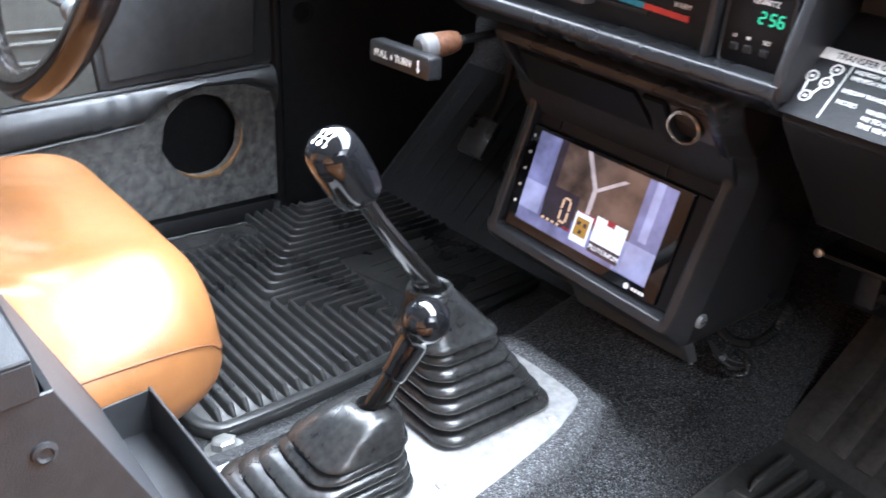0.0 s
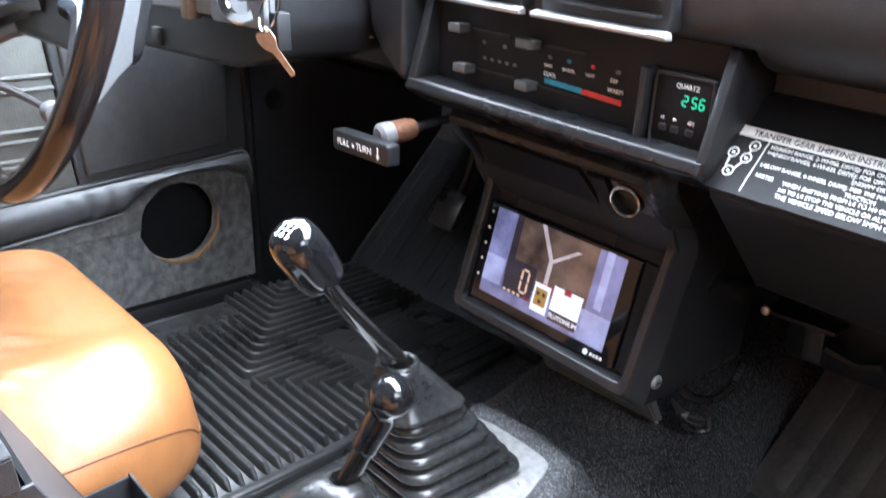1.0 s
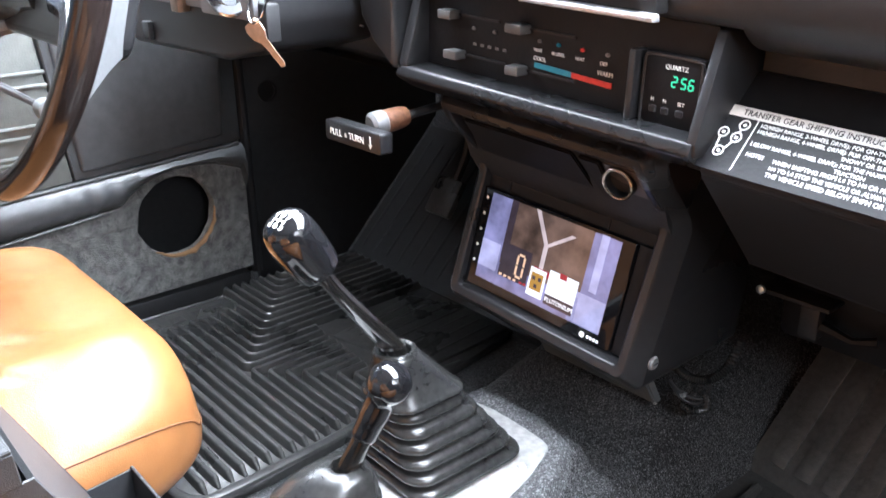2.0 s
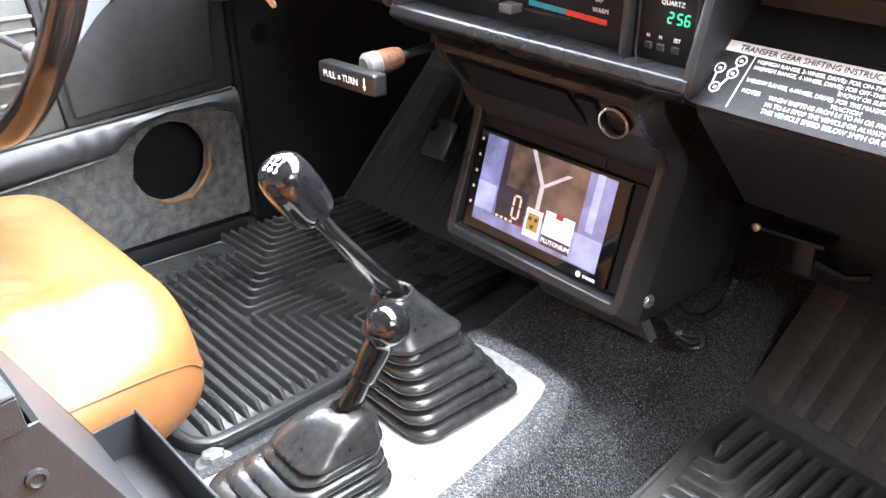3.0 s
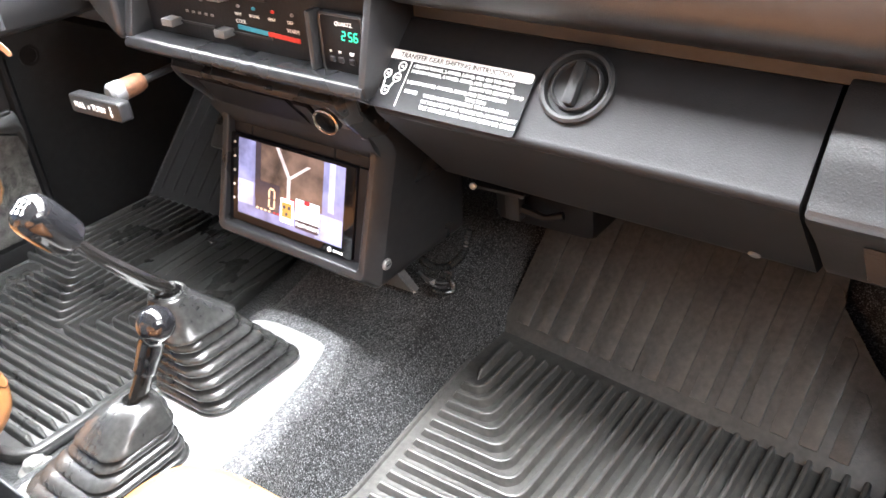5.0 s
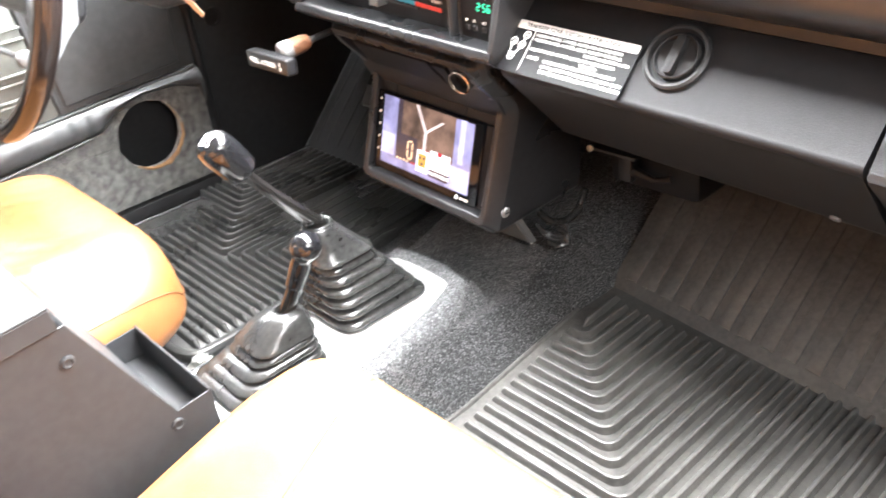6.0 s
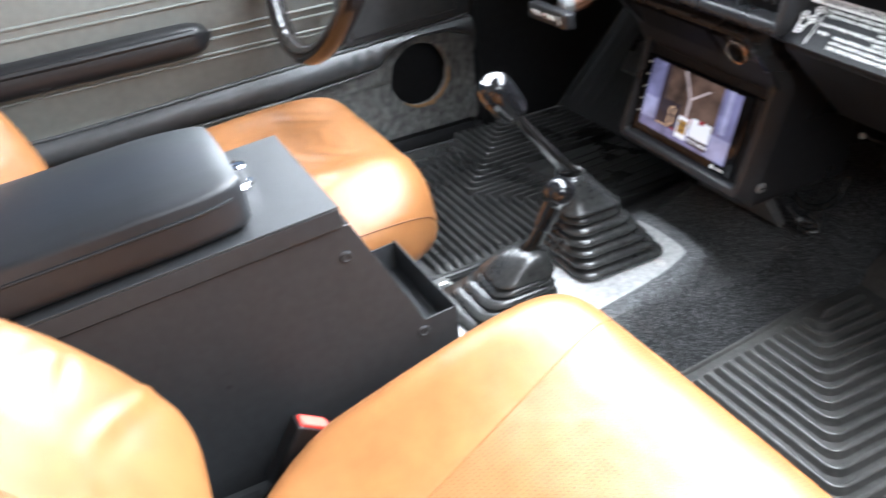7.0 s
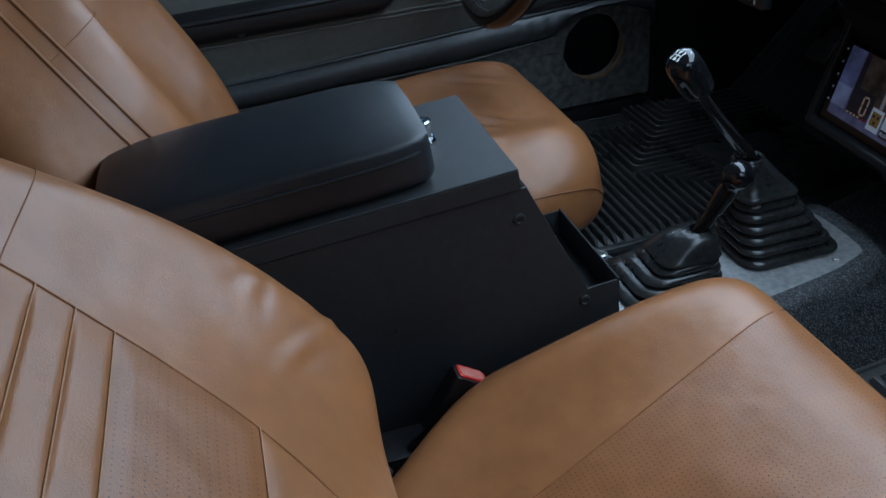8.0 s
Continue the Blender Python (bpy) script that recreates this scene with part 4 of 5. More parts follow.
def seat(x, y, label, height, rake, recline, back_at, plain=False, wide=0.52, deep=0.125, bolster=0.034, foot=0.20, piping=22, back_size=(0.66, 0.600, 3.4), pinch=0.55):
    th = thing("bucket_seat", label, "car seat", (x, y, -0.086), group="tan leather bucket seats")
    cushion_pose = Matrix.Translation((0, 0, height)) @ Euler((radians(rake), 0, 0)).to_matrix().to_4x4()
    f = pillow(0.57, wide, deep, 0.020 if plain else 0.030, 0.075, 0.010, 0.05, pinch=pinch)

    def sp(name, bm, m, parent, pose_m, lab=""):
        bm.transform(pose_m)
        return part(name, bm, m, parent, lab, angle=70)
    bm = pillow_mesh(f, 150, 220) if plain else pillow_mesh(f)
    if plain:
        crumple(bm, FOLDS)
    cushion = sp("seat_cushion", bm, TAN, th, cushion_pose, "tan leather cushion with raised side bolsters")

    def xs_right(v):
        return 0.058 + 0.066 * max(0.0, v + 0.2) ** 1.2
    if not plain:
        sp("seat_panel", patch(f, lambda v: -xs_right(v), xs_right, -0.10, 0.975, 0.0022), TAN_PERF, cushion, cushion_pose, "perforated tan leather insert")
        for v0, v1 in ((-0.85, -0.46), (-0.46, -0.28), (-0.28, -0.10)):
            sp("pleated_panel", patch(f, lambda v: -xs_right(v), xs_right, v0, v1, 0.0016, 18, 12), TAN, cushion, cushion_pose)
        for s in (-1, 1):
            line = [top_point(f, s * xs_right(v), v, 0.0006) for v in [-0.85 + 1.825 * k / 40 for k in range(41)]]
            sp("stitched_seam", tube(line, 0.0006, 5), SEAM, cushion, cushion_pose)
        for v in (-0.46, -0.28, -0.10):
            line = [top_point(f, xs_right(v) * (-1 + 2 * k / 20), v, 0.0012) for k in range(21)]
            sp("pleat_stitch", tube(line, 0.0006, 5), TAN_THREAD, cushion, cushion_pose)
    vs = [math.sin(math.pi / 2 * (-0.7 + 1.66 * k / 50)) for k in range(51)]
    waist = [f(v, radians(26 - 18 * max(0, v) ** 2 - 20 * max(0, v) ** 10)) * 1.001 for v in vs]
    waist += [f(v, radians(154 + 18 * max(0, v) ** 2 + 20 * max(0, v) ** 10)) * 1.001 for v in reversed(vs)]
    sp("piped_seam", tube(waist, 0.0010, 6), THREAD, cushion, cushion_pose)
    # backrest, leaning back
    g = pillow(back_size[0], back_size[1], 0.150, bolster, 0.100, 0.006, 0.40, back_size[2], foot, -0.1, 0.8)
    cr, sr = math.cos(radians(recline)), math.sin(radians(recline))
    back_pose = Matrix.Translation((0, *back_at)) @ Matrix(((-1, 0, 0), (0, -sr, cr), (0, cr, sr))).transposed().to_4x4()
    bm = pillow_mesh(g) if plain else pillow_mesh(g, 150, 220)
    if not plain:
        crumple(bm, BACK_FOLDS)
    back = sp("backrest", bm, TAN, th, back_pose, "tan leather backrest with side bolsters")

    def xb(v):
        return 0.089 * ease((v + 0.745) / 0.52) ** 0.5 * (0.72 + 0.28 * ease((v + 0.40) / 0.48))
    sp("back_panel", patch(g, lambda v: -xb(v), xb, -0.51, -0.175, 0.0022), TAN_PERF, back, back_pose, "perforated tan leather insert")
    ends = (-0.72, -0.51, -0.175, -0.09, -0.005, 0.08, 0.17, 0.26, 0.36, 0.47, 0.59, 0.71, 0.83)
    for v0, v1 in zip(ends, ends[1:]):
        if v0 != -0.51:
            sp("pleated_panel", patch(g, lambda v: -xb(v), xb, v0, v1, 0.0016, 18, 12), TAN, back, back_pose)
    for s in (-1, 1):
        line = [top_point(g, s * xb(v), v, 0.0006) for v in [-0.735 + 1.56 * (k / 60) ** 1.5 for k in range(61)]]
        sp("stitched_seam", tube(line, 0.0007, 5), SEAM, back, back_pose)
        line = [top_point(g, s * (xb(0.07) + 0.125 * k / 16), 0.07, 0.0004) for k in range(17)]
        sp("bolster_seam", tube(line, 0.0005, 5), SEAM, back, back_pose)
    for v in ends[1:-1]:
        line = [top_point(g, xb(v) * (-1 + 2 * k / 20), v, 0.0012) for k in range(21)]
        sp("pleat_stitch", tube(line, 0.0006, 5), TAN_THREAD, back, back_pose)
    for a in (piping, piping + 5, 175 - piping, 180 - piping):
        edge = [g(v, radians(a)) * 1.001 for v in [math.sin(math.pi / 2 * (-0.85 + 1.7 * k / 50)) for k in range(51)]]
        sp("piped_seam", tube(edge, 0.0020, 6), TAN, back, back_pose)
    for s in (-1, 1):
        part("slide_rail", box(s * 0.18 - 0.015, s * 0.18 + 0.015, -0.22, 0.18, 0.0, 0.075, 0.004), DARK, th, "black steel seat rail")
    return th


seat(-0.329, -0.557, "tan leather driver's seat with piped bolsters", 0.105, 7, 29, (-0.384, 0.358), True, 0.47, 0.153, 0.075, 0.20, 44)
seat(0.372, -0.536, "tan leather passenger seat with perforated inserts", 0.067, 19, 45, (-0.361, 0.353), wide=0.55, foot=0.06, back_size=(0.595, 0.640, 4.5), pinch=0.36)


def belt_buckle():
    th = thing("seat_belt_buckle", "black seat belt buckle with a red release button", "seat belt buckle", (0.112, -0.60, -0.086))
    up, along = Vector((0, 0.68, 1)).normalized(), Vector((0, 1, -0.68)).normalized()
    m = Matrix.Translation((0.003, 0.055, 0.116)) @ Matrix((along, up.cross(along), up)).transposed().to_4x4()
    bm = extrude(rounded(0.038, 0.025, 0.005), -0.066, 0.0, "z", bevel=0.002)
    bm.transform(m)
    body = part("housing", bm, BLACK_VINYL, th)
    bm = extrude(rounded(0.032, 0.019, 0.004), -0.004, 0.0018, "z", bevel=0.001)
    bm.transform(m)
    part("release_button", bm, RED, body, "red release button")
    # reflection on the button, painted as a paler face
    bm = extrude(rounded(0.027, 0.0145, 0.003), 0.0012, 0.0022, "z", bevel=0.0004, seg=1)
    bm.transform(m)
    part("pressed_face", bm, FADED_GLOSS_RED, body, "faded pink press face with painted-in gloss")
    part("stalk", tube(smooth_path([(0.004, -0.012, 0.040), (0.004, 0.006, 0.054), (0.004, 0.022, 0.070)], 5), 0.008, 8), DARK, th)
    plate = part("anchor_plate", box(-0.030, 0.014, -0.090, 0.004, 0.036, 0.041, 0.002), KICK, th, "bent grey steel anchor plate")
    part("flange", box(0.010, 0.014, -0.090, 0.004, 0.0, 0.036, 0.001), DARK, plate)
    part("slot", box(-0.020, -0.012, -0.030, -0.008, 0.0408, 0.0414), DARK, plate)
    part("bolt_head", lathe([(0.007, 0), (0.007, 0.004), (0.005, 0.006)], axis_pose((0.014, -0.045, 0.030), (1, 0, 0)), 6), GREY_PAINT, th)
    part("sensor_wire", tube(smooth_path([(0.016, -0.05, 0.010), (0.022, -0.02, 0.045), (0.018, 0.006, 0.062), (0.006, 0.022, 0.072)], 5), 0.0016, 6), DARK, th)


belt_buckle()
# dark panel over the carpet, in place of the shade beside the console
structure("dark_shade_strip", extrude([(-0.86, -0.091), (-0.46, -0.091), (-0.475, -0.073), (-0.86, -0.073)], 0.0695, 0.205, bevel=0.003), DARK, "dark strip put in for the shade between console and passenger seat")


# ---- dashboard ----
def lean(x):
    """The dash stands a little askew on the body: its right end lower, turned about a place along it."""
    return Matrix.Translation((x, 0, 0.30)) @ Euler((0, radians(2.5), 0)).to_matrix().to_4x4() @ Matrix.Translation((-x, 0, -0.30))


def arc_profile(points, steps=4):
    return [(p.x, p.y) for p in smooth_path([(a, b, 0) for a, b in points], steps)]


def dash_shell():
    th = thing("dashboard", "black moulded dashboard with padded top", "dashboard", (0, 0.1, 0.36))
    off = Matrix.Translation((0, -0.1, -0.36))

    def dp(name, bm, m=DASH, parent=th, label="", **kw):
        bm.transform(off)
        return part(name, bm, m, parent, label, **kw)
    # padded roll above the glovebox and centre
    pad = arc_profile([(0.012, 0.380), (-0.022, 0.385), (-0.046, 0.402), (-0.054, 0.430), (-0.048, 0.467), (-0.02, 0.50), (0.06, 0.53), (0.20, 0.545), (0.34, 0.545)]) + [(0.34, 0.380)]
    dp("top_pad", extrude(pad, 0.186, 0.64), label="padded black dash top", angle=40)
    brow = arc_profile([(0.012, 0.397), (-0.030, 0.398), (-0.046, 0.402), (-0.052, 0.425), (-0.048, 0.465), (-0.02, 0.50), (0.06, 0.53), (0.20, 0.545), (0.34, 0.545)]) + [(0.34, 0.397)]
    dp("top_pad", extrude(brow, -0.145, 0.186), angle=40)
    # out-of-view hood, added to keep windscreen light off the driver's footwell
    dp("unseen_instrument_hood", extrude([(y + 0.02, max(z, 0.445)) for y, z in brow], -0.64, -0.200), angle=40)
    # outboard end with grille
    end = arc_profile([(y, z + 0.0145) for y, z in [(0.004, 0.356), (-0.026, 0.327), (-0.046, 0.300), (-0.052, 0.291), (-0.048, 0.283), (-0.005, 0.245), (0.045, 0.195)]]) + [(0.10, 0.21), (0.10, 0.37)]
    side = dp("end_cover", extrude(end, 0.5135, 0.64, bevel=0.002), angle=40)
    for k in range(9):
        z = 0.276 - 0.006 * k
        y = -0.024 + (0.276 - z) * 0.95
        dp("grille_slot", box(0.545, 0.60, y - 0.002, y + 0.002, z - 0.0013, z + 0.0013), DARK, side)
    # end vent with a pale rim
    rim = [(0.60 + a, -0.060, 0.392 + b) for a, b in rounded(0.10, 0.05, 0.01, 3)]
    dp("vent_rim", tube(rim, 0.0035, 6, closed=True), GREY_PAINT, label="worn silver vent rim")
    # dark slot under the pad
    dp("shadow_gap", box(0.176, 0.64, 0.006, 0.10, 0.366, 0.382), DARK)
    # centre fascia: a frame round the recessed controls
    lip = [(-0.020, 0.326), (-0.0545, 0.3262), (-0.0585, 0.3255), (-0.0608, 0.3235), (-0.0612, 0.3205), (-0.0622, 0.3185), (-0.0620, 0.3160), (-0.0600, 0.3140), (-0.0560, 0.3115), (-0.0440, 0.3040), (-0.030, 0.298), (0.05, 0.298), (0.05, 0.326)]
    dp("lower_lip", extrude(lip, -0.140, 0.171), TRIM, label="stepped black lip under the controls", angle=50)
    dp("fascia_side", extrude([(-0.058, 0.314), (-0.060, 0.325), (-0.040, 0.397), (0.05, 0.397), (0.05, 0.314)], 0.1655, 0.1738, bevel=0.0025), angle=40)
    dp("fascia_side", extrude([(-0.058, 0.322), (-0.060, 0.328), (-0.040, 0.397), (0.05, 0.397), (0.05, 0.322)], -0.140, -0.128, bevel=0.0025), angle=40)
    dp("fascia_back", box(-0.128, 0.164, -0.034, 0.0, 0.326, 0.397), FACIA)
    dp("lower_fascia", extrude([(-0.030, 0.2985), (0.02, 0.2985), (0.12, 0.10), (0.09, 0.10), (-0.005, 0.24)], -0.100, 0.125), DARK)
    # twin centre vents with pale lower rims
    for x0, x1 in ((-0.098, 0.0), (0.018, 0.133)):
        vent = dp("centre_vent", box(x0, x1, -0.062, -0.045, 0.402, 0.470, 0.004), DARK)
        for k in range(5):
            z = 0.412 + 0.011 * k
            bm = box(x0 + 0.006, x1 - 0.006, -0.069, -0.0605, z, z + 0.0022)
            dp("louvre", bm, DARK, vent)
        dp("louvre_tab", box(x1 - 0.060, x1 - 0.047, -0.072, -0.066, 0.4205, 0.4265, 0.0015), DASH, vent)
        dp("vent_sill", extrude([(-0.060, 0.3985), (-0.0690, 0.3990), (-0.0700, 0.4025), (-0.062, 0.4045)], x0 - 0.003, x1 + 0.003, bevel=0.0012), SILL, vent, "worn pale vent sill")
    # instrument hood on the driver's side and the lower panels under it
    hood = [(-0.200, 0.395), (-0.196, 0.362), (-0.178, 0.340), (-0.146, 0.318), (-0.142, 0.330), (-0.148, 0.40), (-0.148, 0.53), (-0.200, 0.53)]
    dp("hood_cheek", extrude(hood, -0.062, 0.30, "y", bevel=0.006, seg=3), label="curved black hood cheek")
    dp("lower_panel", extrude([(-0.035, 0.352), (-0.030, 0.395), (0.02, 0.395), (0.06, 0.30), (0.02, 0.295), (-0.02, 0.315)], -0.63, -0.198, bevel=0.003), DASH, label="black panel under the instruments")
    recess = dp("cluster_recess", box(-0.308, -0.211, -0.046, -0.030, 0.350, 0.399, 0.003), FACIA, label="blank switch recess")
    for z in (0.3485, 0.4005):
        dp("silver_strip", tube([(-0.308, -0.047, z - 0.0005), (-0.260, -0.0475, z), (-0.211, -0.047, z)], 0.0011, 6), SILL, recess)
    dp("underdash_tray", extrude([(0.0, 0.296), (0.30, 0.27), (0.30, 0.30), (0.06, 0.31)], -0.63, -0.15), DARK)
    # sliders and printed scale
    face_y = -0.0345
    for x, z, w in ((-0.102, 0.374, 0.020), (-0.094, 0.341, 0.020), (-0.020, 0.373, 0.022), (-0.018, 0.340, 0.018)):
        knob = dp("slider_knob", box(x, x + w * 0.8, -0.047, -0.0335, z - 0.0036, z + 0.0036, 0.0010), KNOB_GREY, label="grey slider knob")
        dp("slider_slot", box(x - 0.004, x + 0.065, -0.0355, -0.0340, z - 0.001, z + 0.001), DARK)
    bands = 10
    for k in range(bands):
        x = 0.004 + 0.0078 * k
        dp("scale_band", box(x, x + 0.0078, face_y - 0.0008, face_y, 0.3440 - 0.0003 * k, 0.3480 - 0.0003 * k), BLUE_INK if k < 5 else RED_INK)
    for text, x, z, mat, sz in (("COOL", 0.003, 0.3500, WHITE_INK, 0.0048), ("WARM", 0.068, 0.3495, WHITE_INK, 0.0048), ("BI-LEVEL", 0.022, 0.357, WHITE_INK, 0.0036), ("HEAT", 0.046, 0.357, WHITE_INK, 0.0036), ("VENT", 0.003, 0.357, WHITE_INK, 0.0036), ("DEF", 0.070, 0.357, WHITE_INK, 0.0040)):
        ob = lettering("print", text, sz, Matrix.Translation((0, -0.1, -0.36)) @ facing((x, face_y - 0.001, z)), mat, th)
    for x, mat in ((0.026, BLUE_INK), (0.050, RED_INK), (0.074, WHITE_INK), (0.006, WHITE_INK), (-0.070, WHITE_INK), (-0.045, WHITE_INK)):
        dp("symbol", box(x, x + 0.0042, face_y - 0.001, face_y, 0.3636, 0.3664, 0.001, 1), GREY_PAINT if mat is WHITE_INK else mat)
    for k in range(5):
        dp("fan_mark", box(-0.068 + 0.009 * k, -0.0645 + 0.009 * k, face_y - 0.001, face_y, 0.3508, 0.3530), GREY_PAINT)
    # divider between controls and clock
    dp("divider", box(0.104, 0.110, -0.048, -0.033, 0.326, 0.376, 0.002), DASH)

    th.matrix_world = lean(0.0) @ th.matrix_basis


dash_shell()


def dash_clock():
    th = thing("dash_clock", "square black digital clock with green digits", "clock", (0.1365, -0.020, 0.345))
    part("housing", box(-0.024, 0.025, -0.020, 0.0, -0.021, 0.030, 0.002), FACIA, th)
    part("bezel", tube([(a, -0.020, 0.0045 + b) for a, b in rounded(0.047, 0.049, 0.004, 2)], 0.0013, 6, closed=True), DASH, th)
    green = glow("green_digits", (0.05, 0.9, 0.45), 0.6)
    # seven-segment figures 2 56
    segs = {"2": "abged", "5": "afgcd", "6": "afgedc"}
    w, hh = 0.0036, 0.0068
    where = {"a": (0, hh / 2, 1), "d": (0, -hh / 2, 1), "g": (0, 0, 1), "f": (-w / 2, hh / 4, 0), "b": (w / 2, hh / 4, 0), "e": (-w / 2, -hh / 4, 0), "c": (w / 2, -hh / 4, 0)}
    for ch, x in (("2", 0.0025), ("5", 0.0098), ("6", 0.0158)):
        bm = bmesh.new()
        for s in segs[ch]:
            cx, cz, flat = where[s]
            a, b = (w * 0.42, 0.0006) if flat else (0.0006, hh * 0.22)
            sh = 0.12 * cz
            box(x + cx + sh - a, x + cx + sh + a, -0.0206, -0.0202, 0.0125 + cz - b, 0.0125 + cz + b, bm=bm)
        part("digit", bm, green, th, "glowing green digit")
    lettering("print", "QUARTZ", 0.0046, facing((-0.006, -0.0206, 0.0205)), WHITE_INK, th)
    for text, x in (("H", -0.015), ("M", -0.005), ("SET", 0.007)):
        lettering("print", text, 0.0036, facing((x, -0.0206, -0.0030)), WHITE_INK, th)
        part("push_button", box(x - 0.001, x + 0.005, -0.0215, -0.019, -0.0110, -0.0060, 0.0008, 1), DARK, th)

    th.matrix_world = lean(0.0) @ th.matrix_basis


dash_clock()

def glovebox():
    th = thing("glovebox_door", "closed black glovebox door with a rolled lip and shifting label", "glovebox", (0.34, 0.02, 0.29))
    off = Matrix.Translation((-0.34, -0.02, -0.29))

    def gp(name, bm, m=DASH, parent=th, label="", **kw):
        bm.transform(off)
        return part(name, bm, m, parent, label, **kw)
    prof = arc_profile([(0.005, 0.354), (-0.012, 0.338), (-0.030, 0.3185), (-0.0455, 0.3018), (-0.0488, 0.2985), (-0.0502, 0.2962), (-0.0500, 0.2938), (-0.0485, 0.2912), (-0.0450, 0.2865), (-0.010, 0.250), (0.020, 0.219), (0.038, 0.200)]) + [(0.052, 0.196), (0.09, 0.20), (0.09, 0.354)]
    gp("door_skin", extrude(prof, 0.1745, 0.5095), GLOVE, angle=40)
    # round recessed latch with a finger bar
    c = Vector((0.341, -0.0185, 0.3312))
    nrm = Vector((0, -0.72, 0.69)).normalized()
    m = axis_pose(c, nrm) @ Euler((0, 0, 0)).to_matrix().to_4x4()
    latch = gp("latch", lathe([(0.0285, -0.004), (0.0285, 0.003), (0.0265, 0.0045), (0.0240, 0.004), (0.0225, -0.001), (0.0, -0.001)], m, 36), DARK, label="round black turn latch")
    gp("latch_disc", lathe([(0.0195, -0.001), (0.0195, 0.0035), (0.0185, 0.0045), (0.0175, 0.004), (0.017, 0.001), (0.0, 0.001)], m, 32), DARK, latch)
    bm = extrude(rounded(0.0085, 0.033, 0.003, 3), 0.0005, 0.0085, "z", bevel=0.0012)
    up = Vector((0, 0.69, 0.72))
    side = up.cross(nrm)
    mm = Matrix.Translation(c) @ Matrix((side, up, nrm)).transposed().to_4x4()
    bm.transform(mm)
    gp("finger_bar", bm, DARK, latch)
    gp("check_screw", lathe([(0.005, 0), (0.0045, 0.002), (0.002, 0.0025)], axis_pose((0.465, 0.0345, 0.204), (0, -0.7, -0.7)), 14), GREY_PAINT)

    th.matrix_world = lean(0.26) @ th.matrix_basis


glovebox()


def shifting_label():
    """Printed instruction plate on the sloping face of the glovebox."""
    th = thing("instruction_label", "black label with white four-wheel-drive shifting instructions", "label", (0.2465, -0.0315, 0.3215))
    n = Vector((0, -0.715, 0.70)).normalized()
    up = Vector((0, 0.70, 0.715))
    m = Matrix((Vector((1, 0, 0)), up, n)).transposed().to_4x4()
    th.matrix_world = lean(0.26) @ Matrix.Translation((0.2380, -0.0352, 0.3165)) @ m @ Matrix.Diagonal((0.945, 1, 1, 1))

    def lp(name, bm, mat):
        return part(name, bm, mat, th)
    lp("plate", extrude(rounded(0.148, 0.052, 0.003, 2), 0.0, 0.0008, "z"), FACIA)
    lp("heading_band", extrude([(a, b + 0.0205) for a, b in rounded(0.146, 0.0078, 0.0025, 2)], 0.0008, 0.0012, "z"), WHITE_INK)
    black = FACIA

    def line(text, x, y, size, mat=WHITE_INK, z=0.0010):
        lettering("print", text, size, Matrix.Translation((x, y, z)), mat, th)
    line("TRANSFER GEAR SHIFTING INSTRUCTION", -0.058, 0.0184, 0.0060, black, 0.0014)
    line("H2(HIGH RANGE, 2-WHEEL DRIVE): FOR ON-THE-ROAD", -0.041, 0.0120, 0.0040)
    line("H4(HIGH RANGE, 4-WHEEL DRIVE): FOR OFF-THE-ROAD,", -0.041, 0.0075, 0.0040)
    line("SNOWY OR SLIPPERY ROAD", 0.020, 0.0030, 0.0040)
    line("L4(LOW RANGE, 4-WHEEL DRIVE): FOR THE MAXIMUM", -0.041, -0.0018, 0.0040)
    line("TRACTION", 0.020, -0.0063, 0.0040)
    line("NOTES", -0.040, -0.0098, 0.0042)
    line("WHEN SHIFTING FROM L4 TO H4 OR FROM", -0.020, -0.0105, 0.0042)
    line("H4 TO L4 STOP THE VEHICLE OR ALWAYS SLOW", -0.020, -0.0155, 0.0042)
    line("THE VEHICLE SPEED BELOW 5MPH OR 8KM/H", -0.020, -0.0205, 0.0046)
    lp("rule", box(-0.0445, -0.0438, -0.0225, 0.0165, 0.0008, 0.0011), WHITE_INK)
    for x, y in ((-0.052, 0.011), (-0.064, 0.003), (-0.053, 0.001), (-0.060, -0.011)):
        ring = [(x + 0.0036 * math.cos(a), y + 0.0036 * math.sin(a), 0.001) for a in (2 * math.pi * k / 16 for k in range(16))]
        lp("gate_ring", tube(ring, 0.0006, 5, closed=True), WHITE_INK)
        lp("gate_mark", box(x - 0.0012, x + 0.0012, y - 0.001, y + 0.001, 0.0008, 0.0011), WHITE_INK)
    for p, q in (((-0.0525, 0.0074), (-0.0528, 0.0046)), ((-0.0645, -0.0006), (-0.0635, -0.0085)), ((-0.054, -0.0026), (-0.0568, -0.0090))):
        lp("gate_line", tube([(*p, 0.001), (*q, 0.001)], 0.0007, 5), WHITE_INK)


shifting_label()


